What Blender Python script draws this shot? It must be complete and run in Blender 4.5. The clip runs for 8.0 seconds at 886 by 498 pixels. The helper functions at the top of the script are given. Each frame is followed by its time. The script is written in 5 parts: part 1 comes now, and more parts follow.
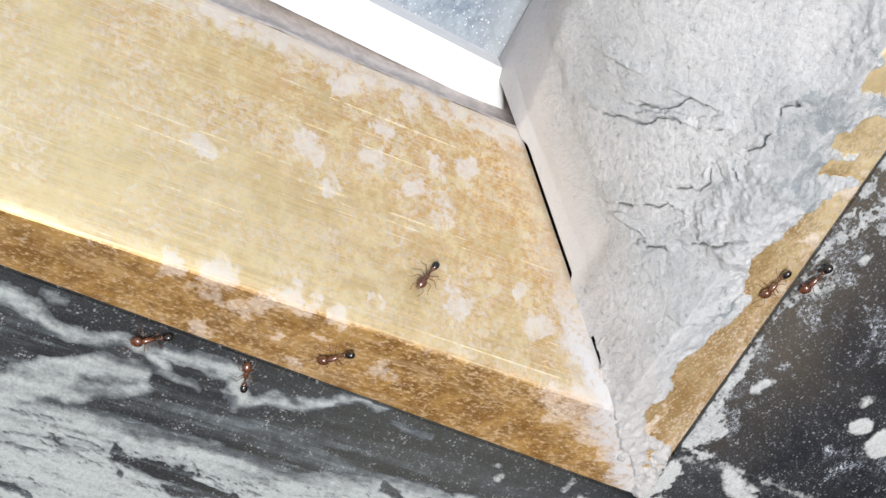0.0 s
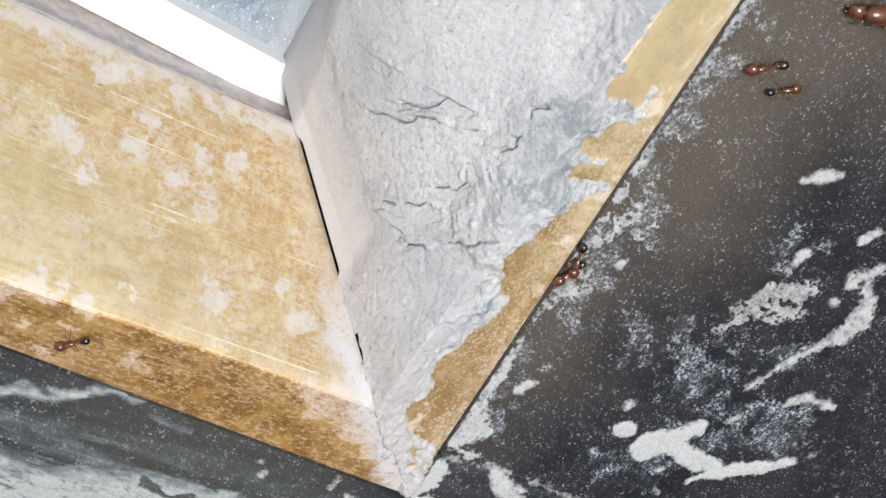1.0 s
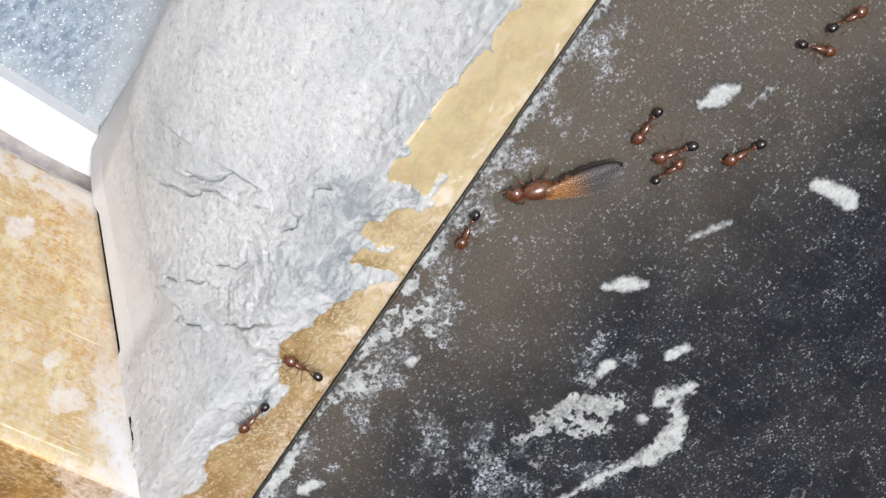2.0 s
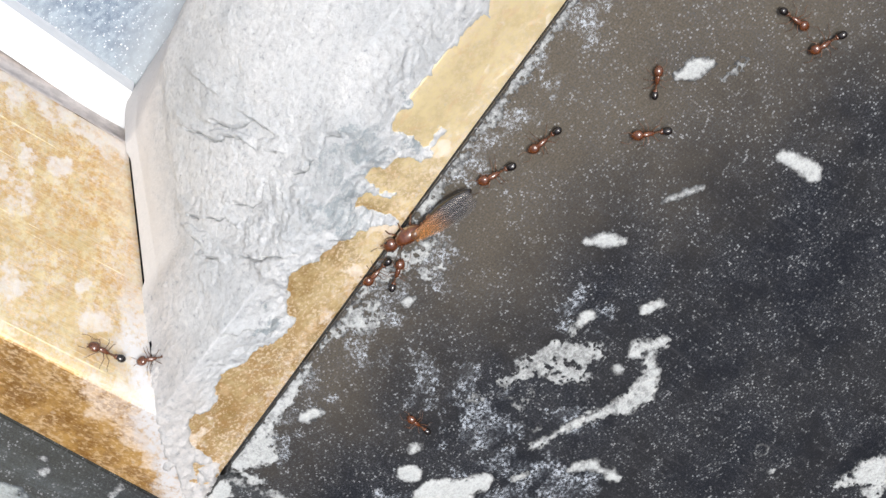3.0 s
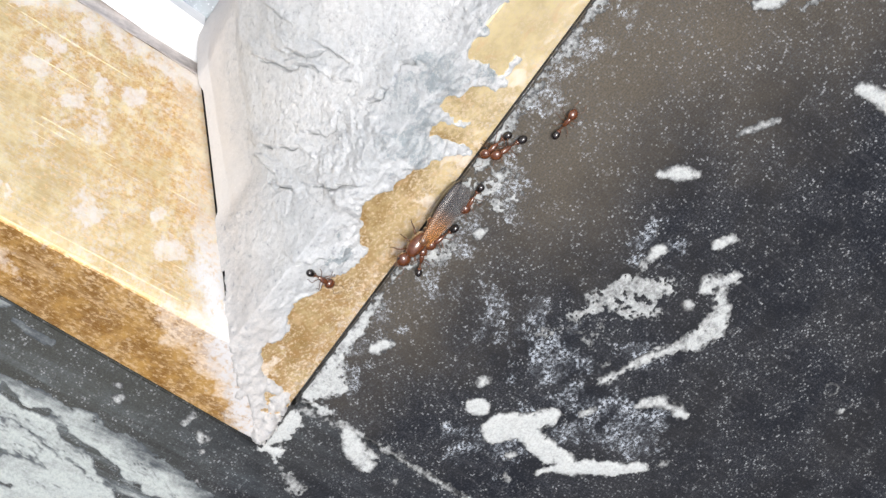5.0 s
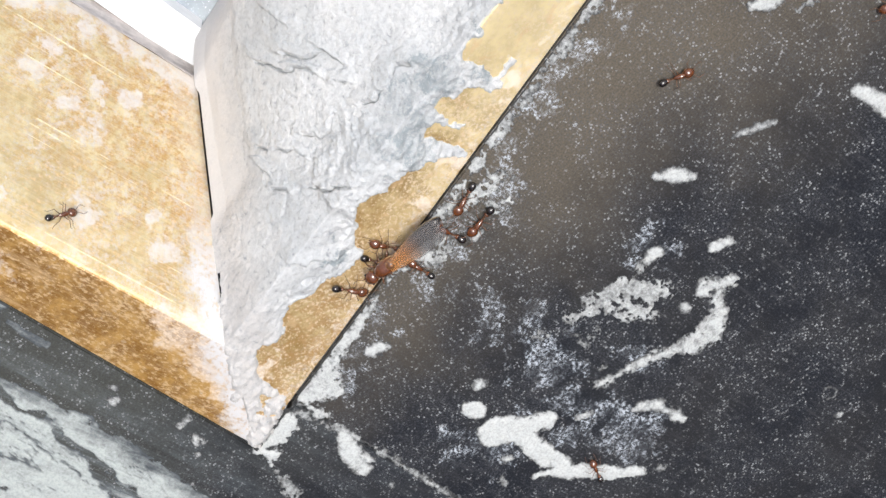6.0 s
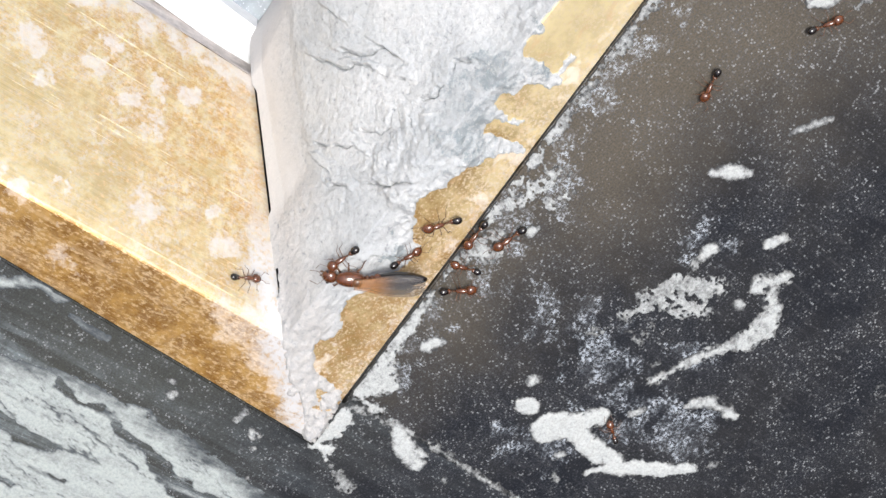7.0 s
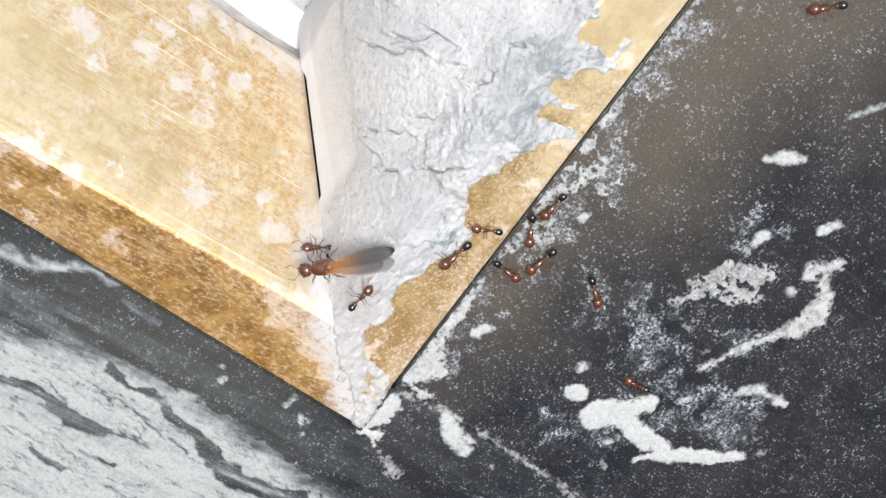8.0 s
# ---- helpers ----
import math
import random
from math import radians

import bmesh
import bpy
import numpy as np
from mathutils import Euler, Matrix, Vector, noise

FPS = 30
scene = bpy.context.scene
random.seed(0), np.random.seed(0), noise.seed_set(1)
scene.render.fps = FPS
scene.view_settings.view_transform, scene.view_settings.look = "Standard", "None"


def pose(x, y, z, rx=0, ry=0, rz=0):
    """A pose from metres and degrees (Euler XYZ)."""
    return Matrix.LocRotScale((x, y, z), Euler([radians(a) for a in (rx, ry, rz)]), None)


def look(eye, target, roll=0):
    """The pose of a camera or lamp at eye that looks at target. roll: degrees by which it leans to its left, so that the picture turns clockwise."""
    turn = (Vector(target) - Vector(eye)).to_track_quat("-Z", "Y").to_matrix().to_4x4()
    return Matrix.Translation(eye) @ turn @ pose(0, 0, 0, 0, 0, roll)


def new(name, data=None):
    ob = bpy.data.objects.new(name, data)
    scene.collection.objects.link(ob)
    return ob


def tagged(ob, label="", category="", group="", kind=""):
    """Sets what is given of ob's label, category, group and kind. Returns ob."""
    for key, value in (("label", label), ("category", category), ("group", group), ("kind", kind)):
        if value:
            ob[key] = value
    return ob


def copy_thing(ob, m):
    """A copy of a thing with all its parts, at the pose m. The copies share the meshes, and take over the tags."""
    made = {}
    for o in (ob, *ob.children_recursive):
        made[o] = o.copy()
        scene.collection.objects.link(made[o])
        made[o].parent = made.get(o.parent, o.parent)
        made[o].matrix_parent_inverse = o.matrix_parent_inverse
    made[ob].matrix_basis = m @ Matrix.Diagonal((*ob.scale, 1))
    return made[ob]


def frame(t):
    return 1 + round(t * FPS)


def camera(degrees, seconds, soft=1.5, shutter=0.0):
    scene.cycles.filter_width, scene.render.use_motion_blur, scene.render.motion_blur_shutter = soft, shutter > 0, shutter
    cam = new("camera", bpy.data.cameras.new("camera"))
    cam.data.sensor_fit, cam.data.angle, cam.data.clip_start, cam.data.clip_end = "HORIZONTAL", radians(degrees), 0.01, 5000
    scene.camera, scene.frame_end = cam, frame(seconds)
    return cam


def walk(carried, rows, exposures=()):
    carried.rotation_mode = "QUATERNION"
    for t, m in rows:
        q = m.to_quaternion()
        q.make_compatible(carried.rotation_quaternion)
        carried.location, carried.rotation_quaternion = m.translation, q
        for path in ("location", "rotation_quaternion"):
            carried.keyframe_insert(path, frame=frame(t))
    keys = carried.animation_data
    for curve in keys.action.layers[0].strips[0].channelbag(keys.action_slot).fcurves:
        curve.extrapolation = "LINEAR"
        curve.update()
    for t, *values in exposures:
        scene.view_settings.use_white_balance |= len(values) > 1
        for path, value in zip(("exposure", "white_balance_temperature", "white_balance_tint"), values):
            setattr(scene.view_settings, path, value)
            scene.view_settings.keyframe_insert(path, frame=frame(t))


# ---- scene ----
cam = camera(38.2, 8.0)
# seconds, eye in metres, turn in degrees
PATH = [
    (0, 0.07954, 0.08621, 0.10385, -34.70, -8.12, -61.90),
    (0.5, 0.08090, 0.08222, 0.10626, -34.71, -8.51, -60.65),
    (1, 0.08496, 0.07394, 0.10736, -34.79, -11.21, -57.70),
    (1.5, 0.08797, 0.05765, 0.10558, -32.05, -11.94, -54.77),
    (1.7, 0.08901, 0.05583, 0.10466, -30.78, -11.64, -54.07),
    (2.8, 0.08915, 0.05532, 0.12326, -29.31, -9.21, -51.56),
    (3, 0.08889, 0.05535, 0.12350, -29.13, -8.76, -51.49),
    (3.5, 0.08751, 0.05654, 0.12408, -28.86, -7.96, -51.36),
    (4, 0.08488, 0.05831, 0.12534, -28.97, -7.19, -51.77),
    (4.5, 0.08446, 0.05728, 0.12488, -30.67, -6.80, -52.06),
    (6, 0.08471, 0.05440, 0.12512, -30.31, -6.44, -52.24),
    (6.5, 0.08340, 0.05577, 0.12580, -29.96, -5.98, -52.40),
    (7, 0.08175, 0.05731, 0.12633, -29.95, -5.49, -52.58),
    (7.5, 0.08159, 0.05831, 0.12625, -30.19, -5.17, -52.76),
    (8, 0.07939, 0.05963, 0.12587, -30.43, -4.55, -52.95),
]
walk(cam, [(t, pose(*row)) for t, *row in PATH], [(0, 0.03), (1.0, 0.01), (1.7, 0.05), (2.8, 0.22), (8.0, 0.30)])

# ---- world and light ----
SUN_FROM = Vector((0.30, 0.17, 0.94)).normalized()
world = bpy.data.worlds.new("world")
scene.world = world
world.use_nodes = True
wn = world.node_tree
sky = wn.nodes.new("ShaderNodeTexSky")
sky.sky_type, sky.sun_disc = "NISHITA", False
sky.sun_elevation = math.asin(SUN_FROM.z)
sky.sun_rotation = math.atan2(SUN_FROM.x, SUN_FROM.y)
sky.air_density, sky.dust_density = 1.0, 6.0
wn.links.new(sky.outputs[0], wn.nodes["Background"].inputs[0])
wn.nodes["Background"].inputs[1].default_value = 0.145
sun = new("sun", bpy.data.lights.new("sun", "SUN"))
sun.data.energy, sun.data.angle, sun.data.color = 2.8, radians(18.0), (0.945, 0.99, 1.0)
sun.matrix_world = look(SUN_FROM, (0, 0, 0))

CM = 0.01


# ---- mesh helpers (all sizes in centimetres) ----
def mesh_of(name, verts, faces, smooth=True):
    me = bpy.data.meshes.new(name)
    me.from_pydata([(x * CM, y * CM, z * CM) for x, y, z in verts], [], faces)
    me.validate()
    if smooth:
        me.polygons.foreach_set("use_smooth", [True] * len(me.polygons))
    me.update()
    return me


def part(name, me, material, parent=None, label=""):
    ob = new(name, me)
    me.materials.clear()
    me.materials.append(material)
    if parent:
        ob.parent = parent
    if label:
        ob["label"] = label
    return ob


def grid_faces(rows, cols):
    return [(i * cols + j, i * cols + j + 1, (i + 1) * cols + j + 1, (i + 1) * cols + j)
            for i in range(rows - 1) for j in range(cols - 1)]


def fbm(x, y, z=0.0, octaves=4):
    return noise.fractal((x, y, z), 0.9, 2.1, octaves)


def smooth01(v):
    v = min(max(v, 0.0), 1.0)
    return v * v * (3 - 2 * v)


def capsule(px, py, ax, ay, bx, by, ra, rb):
    """Signed distance to a tapered capsule: negative inside."""
    dx, dy = bx - ax, by - ay
    n = dx * dx + dy * dy
    k = min(max(((px - ax) * dx + (py - ay) * dy) / n, 0.0), 1.0) if n > 1e-9 else 0.0
    return math.hypot(px - ax - k * dx, py - ay - k * dy) - (ra + k * (rb - ra))


def compact(verts, faces):
    used = sorted({i for f in faces for i in f})
    place = {v: n for n, v in enumerate(used)}
    return [verts[i] for i in used], [tuple(place[i] for i in f) for f in faces]


def islands(faces):
    """The connected pieces of a face list, the largest first."""
    root = {i: i for f in faces for i in f}

    def find(i):
        while root[i] != i:
            root[i] = root[root[i]]
            i = root[i]
        return i

    for f in faces:
        for i in f[1:]:
            root[find(i)] = find(f[0])
    groups = {}
    for f in faces:
        groups.setdefault(find(f[0]), []).append(f)
    return sorted(groups.values(), key=len, reverse=True)


# ---- materials ----
def material(name, rough=0.6, metal=0.0, color=(0.5, 0.5, 0.5)):
    m = bpy.data.materials.new(name)
    m.use_nodes = True
    b = m.node_tree.nodes["Principled BSDF"]
    b.inputs["Roughness"].default_value = rough
    b.inputs["Metallic"].default_value = metal
    b.inputs["Base Color"].default_value = (*color, 1)
    return m, m.node_tree, b


def node(nt, kind, **values):
    n = nt.nodes.new(kind)
    for key, v in values.items():
        n.inputs[key].default_value = v
    return n


def coords(nt, scale=(1, 1, 1), turn=(0, 0, 0)):
    c = nt.nodes.new("ShaderNodeTexCoord")
    m = nt.nodes.new("ShaderNodeMapping")
    m.inputs["Scale"].default_value = scale
    m.inputs["Rotation"].default_value = [radians(a) for a in turn]
    nt.links.new(c.outputs["Object"], m.inputs["Vector"])
    return m.outputs[0]


def noise_tex(nt, vec, scale, detail=4.0, rough=0.6, distort=0.0):
    n = node(nt, "ShaderNodeTexNoise", Scale=scale, Detail=detail, Roughness=rough, Distortion=distort)
    nt.links.new(vec, n.inputs["Vector"])
    return n.outputs["Fac"]


def ramp(nt, fac, lo, hi, a=0.0, b=1.0):
    n = nt.nodes.new("ShaderNodeMapRange")
    n.interpolation_type = "SMOOTHSTEP"
    for i, v in enumerate((lo, hi, a, b)):
        n.inputs[i + 1].default_value = v
    nt.links.new(fac, n.inputs[0])
    return n.outputs[0]


def calc(nt, op, a, b=None, clamp=False):
    n = nt.nodes.new("ShaderNodeMath")
    n.operation, n.use_clamp = op, clamp
    for i, v in enumerate((a, b)):
        if v is None:
            continue
        if isinstance(v, (int, float)):
            n.inputs[i].default_value = v
        else:
            nt.links.new(v, n.inputs[i])
    return n.outputs[0]


def blend(nt, fac, a, b, mode="MIX"):
    n = nt.nodes.new("ShaderNodeMix")
    n.data_type, n.blend_type = "RGBA", mode
    for i, v in ((0, fac), (6, a), (7, b)):
        if isinstance(v, (int, float)):
            n.inputs[i].default_value = v
        elif isinstance(v, tuple):
            n.inputs[i].default_value = (*v, 1)
        else:
            nt.links.new(v, n.inputs[i])
    return n.outputs[2]


def bump(nt, b, height, strength, distance):
    n = nt.nodes.new("ShaderNodeBump")
    n.inputs["Strength"].default_value = strength
    n.inputs["Distance"].default_value = distance
    nt.links.new(height, n.inputs["Height"])
    nt.links.new(n.outputs[0], b.inputs["Normal"])


def spots(nt, places, wobble=0.0021, ragged=480.0):
    """A mask of stains: rough-edged blots round the given places (cm, with a radius)."""
    c = nt.nodes.new("ShaderNodeTexCoord")
    n = node(nt, "ShaderNodeTexNoise", Scale=ragged, Detail=5.0, Roughness=0.7)
    nt.links.new(c.outputs["Object"], n.inputs["Vector"])
    total = None
    edge = calc(nt, "MULTIPLY", calc(nt, "SUBTRACT", n.outputs["Fac"], 0.5), wobble * 4)
    for x, y, z, r in places:
        d = nt.nodes.new("ShaderNodeVectorMath")
        d.operation = "DISTANCE"
        d.inputs[1].default_value = (x * CM, y * CM, z * CM)
        nt.links.new(c.outputs["Object"], d.inputs[0])
        m = ramp(nt, calc(nt, "ADD", d.outputs["Value"], edge), r * CM * 0.5, r * CM * 1.2, 1.0, 0.0)
        total = m if total is None else calc(nt, "MAXIMUM", total, m)
    return total


def crumbs(nt, scale, size, sparse, wobble=0.00012):
    """A mask of scattered crumbs of many sizes: sparse is the share of them that vanish."""
    c = nt.nodes.new("ShaderNodeTexCoord")
    n = node(nt, "ShaderNodeTexNoise", Scale=3200.0, Detail=2.0)
    nt.links.new(c.outputs["Object"], n.inputs["Vector"])
    shift = nt.nodes.new("ShaderNodeVectorMath")
    shift.operation = "MULTIPLY_ADD"
    shift.inputs[1].default_value = (wobble, wobble, wobble)
    nt.links.new(n.outputs["Color"], shift.inputs[0])
    nt.links.new(c.outputs["Object"], shift.inputs[2])
    cell = node(nt, "ShaderNodeTexVoronoi", Scale=scale, Randomness=1.0)
    cell.voronoi_dimensions = "2D"
    nt.links.new(shift.outputs[0], cell.inputs["Vector"])
    sep = nt.nodes.new("ShaderNodeSeparateColor")
    nt.links.new(cell.outputs["Color"], sep.inputs[0])
    reach = calc(nt, "MULTIPLY", ramp(nt, sep.outputs[0], sparse, 1.0), size)
    return ramp(nt, calc(nt, "SUBTRACT", reach, cell.outputs["Distance"]), 0.0, 0.10), sep.outputs[1]


def gold_material(name, along, blots, face_dark, face_pale):
    """Brushed gold anodising: along is the rail's direction; the front face's reflected tone is painted into its own
    tint.
    """
    m, nt, b = material(name, 0.38, 0.5)
    b.inputs["Anisotropic"].default_value = 0.5
    v = coords(nt)
    stretch = coords(nt, (90, 7000, 7000) if along == "x" else (7000, 90, 7000))
    scratch = coords(nt, (16, 2300, 2300) if along == "x" else (2300, 16, 2300), (0, 0, 0.6))
    brush = noise_tex(nt, stretch, 1.0, 3.0, 0.6)
    line = noise_tex(nt, scratch, 1.0, 1.0, 0.5)
    cloud = noise_tex(nt, v, 130, 5.0, 0.68)
    fine = noise_tex(nt, v, 1500, 5.0, 0.75)
    drop = noise_tex(nt, v, 620, 3.0, 0.6)
    worn = ramp(nt, noise_tex(nt, v, 300, 5.0, 0.7), 0.38, 0.62)
    sep = nt.nodes.new("ShaderNodeSeparateXYZ")
    nt.links.new(v, sep.inputs[0])
    if along == "x":                                        # browner near the corner: mottling, with a darker reflection painted in
        worn = calc(nt, "MULTIPLY", worn, ramp(nt, sep.outputs[0], 0.028, 0.052, 0.5, 1.0))
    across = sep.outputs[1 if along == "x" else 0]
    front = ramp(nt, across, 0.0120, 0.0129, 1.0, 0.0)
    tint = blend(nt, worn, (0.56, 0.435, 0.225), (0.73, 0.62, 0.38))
    # orange stains on the sloping face, thicker towards the corner and the glass
    inward = calc(nt, "SUBTRACT", across, calc(nt, "MULTIPLY", sep.outputs[0 if along == "x" else 1], 0.20))
    inward = calc(nt, "ADD", inward, calc(nt, "MULTIPLY", calc(nt, "SUBTRACT", cloud, 0.5), 0.018))
    stain = calc(nt, "MULTIPLY", ramp(nt, noise_tex(nt, v, 560, 7.0, 0.8), 0.40, 0.58), ramp(nt, inward, 0.002, 0.016, 0.06, 0.92))
    tint = blend(nt, stain, tint, (0.53, 0.30, 0.10))
    if along == "y":                                        # pale glare farther from the corner, painted into the tint
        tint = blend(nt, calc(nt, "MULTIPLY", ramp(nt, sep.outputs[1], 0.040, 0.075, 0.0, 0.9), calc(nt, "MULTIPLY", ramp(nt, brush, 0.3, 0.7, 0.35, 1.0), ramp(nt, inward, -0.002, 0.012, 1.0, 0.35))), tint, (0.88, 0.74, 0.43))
    # the front's reflected tone replaces the slope's colour
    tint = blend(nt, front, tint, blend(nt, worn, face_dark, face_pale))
    if along == "x":                                        # and paler farther out, a bright sky reflection painted into the tint
        tint = blend(nt, calc(nt, "MULTIPLY", ramp(nt, sep.outputs[0], 0.042, 0.060, 0.0, 0.7), front), tint, (0.88, 0.74, 0.43))
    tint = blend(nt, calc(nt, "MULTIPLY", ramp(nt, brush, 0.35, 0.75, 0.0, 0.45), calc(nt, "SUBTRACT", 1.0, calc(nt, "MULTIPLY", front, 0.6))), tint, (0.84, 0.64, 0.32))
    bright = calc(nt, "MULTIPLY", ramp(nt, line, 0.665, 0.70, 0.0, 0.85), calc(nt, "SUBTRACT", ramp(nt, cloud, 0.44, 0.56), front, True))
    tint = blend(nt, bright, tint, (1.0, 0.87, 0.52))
    # lime film: mottled all over, denser in clouds and on the sloping face, thinned on the front to suit its darker
    # painted reflection
    dense = calc(nt, "SUBTRACT", 1.0, calc(nt, "MULTIPLY", front, 0.7))
    film = calc(nt, "MULTIPLY", ramp(nt, fine, 0.40, 0.66), ramp(nt, cloud, 0.36, 0.62, 0.12, 0.60))
    film = calc(nt, "MULTIPLY", film, dense)
    film = calc(nt, "MAXIMUM", film, calc(nt, "MULTIPLY", ramp(nt, drop, 0.64, 0.72), 0.45))
    # pale flecks, drawn out along the front face and gathered in swarms; broad pale wipes on the front
    drawn = (1, 0.55, 1) if along == "y" else (1, 1, 1)
    fleck = noise_tex(nt, coords(nt, drawn), 2600, 4.0, 0.7)
    swarm = calc(nt, "MULTIPLY", calc(nt, "SUBTRACT", cloud, 0.5), 0.30)
    speck = ramp(nt, calc(nt, "ADD", calc(nt, "ADD", fleck, swarm), calc(nt, "MULTIPLY", front, 0.035)), 0.53, 0.66, 0.0, 0.85)
    if along == "x":                                        # brown corrosion on the front beside the corner
        rust = calc(nt, "MULTIPLY", ramp(nt, noise_tex(nt, v, 640, 6.0, 0.75), 0.42, 0.58), ramp(nt, calc(nt, "ADD", sep.outputs[0], calc(nt, "MULTIPLY", swarm, 0.06)), 0.022, 0.044, 0.75, 0.0))
        tint = blend(nt, calc(nt, "MULTIPLY", rust, front), tint, (0.47, 0.27, 0.10))
    tint = blend(nt, speck, tint, (0.76, 0.54, 0.30) if along == "y" else (0.84, 0.68, 0.46))
    wipe = noise_tex(nt, coords(nt, (1, 0.16, 1) if along == "y" else (0.8, 1, 1)), 430, 6.0, 0.7, 0.4)
    tint = blend(nt, calc(nt, "MULTIPLY", ramp(nt, wipe, 0.53, 0.66, 0.0, 0.5), front), tint, (0.78, 0.54, 0.30))
    if along == "y":                                        # grey lime along the inner edge
        ragged = calc(nt, "ADD", across, calc(nt, "MULTIPLY", calc(nt, "SUBTRACT", noise_tex(nt, v, 420, 7.0, 0.8), 0.5), 0.010))
        film = calc(nt, "MAXIMUM", film, ramp(nt, ragged, 0.0255, 0.0275, 0.0, 0.75))
        seam = calc(nt, "ADD", calc(nt, "SUBTRACT", sep.outputs[1], across), calc(nt, "MULTIPLY", calc(nt, "SUBTRACT", noise_tex(nt, v, 330, 6.0, 0.75), 0.5), 0.010))
        seam = calc(nt, "MULTIPLY", ramp(nt, seam, 0.0020, 0.0055, 0.95, 0.0), ramp(nt, across, 0.014, 0.021, 1.0, 0.2))
        seam = calc(nt, "MULTIPLY", seam, ramp(nt, fine, 0.34, 0.54, 0.25, 1.0))
        film = calc(nt, "MAXIMUM", film, seam)
    if along == "x":                                        # a powdery lime rim beside the stone
        rim = ramp(nt, calc(nt, "SUBTRACT", across, calc(nt, "MULTIPLY", sep.outputs[0], 0.055)), 0.0006, 0.0042, 0.8, 0.0)
        film = calc(nt, "MAXIMUM", film, calc(nt, "MULTIPLY", rim, ramp(nt, noise_tex(nt, v, 1100, 6.0, 0.8), 0.44, 0.66)))
    if blots:
        film = calc(nt, "MAXIMUM", film, calc(nt, "MULTIPLY", spots(nt, blots), ramp(nt, fine, 0.30, 0.62, 0.42, 0.80)))
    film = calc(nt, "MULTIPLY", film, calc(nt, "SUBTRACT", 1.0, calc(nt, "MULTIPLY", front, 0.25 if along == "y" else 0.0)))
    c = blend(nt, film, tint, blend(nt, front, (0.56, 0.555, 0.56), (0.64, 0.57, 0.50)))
    if along == "y":
        c = blend(nt, seam, c, (0.57, 0.565, 0.57))
    nt.links.new(c, b.inputs["Base Color"])
    nt.links.new(calc(nt, "SUBTRACT", 0.50, calc(nt, "MULTIPLY", film, 0.48)), b.inputs["Metallic"])
    rough = calc(nt, "ADD", ramp(nt, brush, 0.2, 0.8, 0.28, 0.42), calc(nt, "MULTIPLY", film, 0.4))
    nt.links.new(rough, b.inputs["Roughness"])
    bump(nt, b, calc(nt, "ADD", calc(nt, "MULTIPLY", brush, 0.4), film), 0.35, 0.00006)
    return m


# the front tints hold this rail's dim orange reflection
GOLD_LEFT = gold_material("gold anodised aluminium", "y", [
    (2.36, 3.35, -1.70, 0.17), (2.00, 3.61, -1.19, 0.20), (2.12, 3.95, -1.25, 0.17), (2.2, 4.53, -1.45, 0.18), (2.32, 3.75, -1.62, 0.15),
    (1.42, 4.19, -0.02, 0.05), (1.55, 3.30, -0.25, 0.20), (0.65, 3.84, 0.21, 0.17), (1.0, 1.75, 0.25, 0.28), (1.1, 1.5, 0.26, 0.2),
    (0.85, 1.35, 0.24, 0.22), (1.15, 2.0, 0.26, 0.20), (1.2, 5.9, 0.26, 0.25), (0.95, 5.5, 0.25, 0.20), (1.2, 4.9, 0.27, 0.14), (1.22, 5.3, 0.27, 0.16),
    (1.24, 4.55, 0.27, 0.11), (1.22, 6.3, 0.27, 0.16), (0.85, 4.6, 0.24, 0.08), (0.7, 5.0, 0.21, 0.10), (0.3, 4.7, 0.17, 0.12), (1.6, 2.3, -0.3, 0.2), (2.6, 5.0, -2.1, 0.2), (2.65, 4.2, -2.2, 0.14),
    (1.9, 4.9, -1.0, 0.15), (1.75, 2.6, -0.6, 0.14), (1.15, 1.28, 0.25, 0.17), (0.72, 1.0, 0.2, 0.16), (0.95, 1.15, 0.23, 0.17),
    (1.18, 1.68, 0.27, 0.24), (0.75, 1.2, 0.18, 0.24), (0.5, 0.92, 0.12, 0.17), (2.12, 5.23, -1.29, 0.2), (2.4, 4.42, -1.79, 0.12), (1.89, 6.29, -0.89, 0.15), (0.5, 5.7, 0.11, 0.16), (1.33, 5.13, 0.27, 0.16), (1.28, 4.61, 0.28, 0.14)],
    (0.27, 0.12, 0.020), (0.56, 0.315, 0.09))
# the yellower front tints hold a brighter reflection on this rail
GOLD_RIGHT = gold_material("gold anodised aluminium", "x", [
    (1.3, 0.62, 0.22, 0.14), (1.0, 0.7, 0.23, 0.18), (2.5, 0.28, 0.18, 0.10), (4.5, 0.45, 0.20, 0.20), (3.2, 0.30, 0.18, 0.10), (5.6, 0.50, 0.20, 0.16), (3.9, 0.42, 0.19, 0.12)],
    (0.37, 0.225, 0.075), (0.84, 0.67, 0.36))


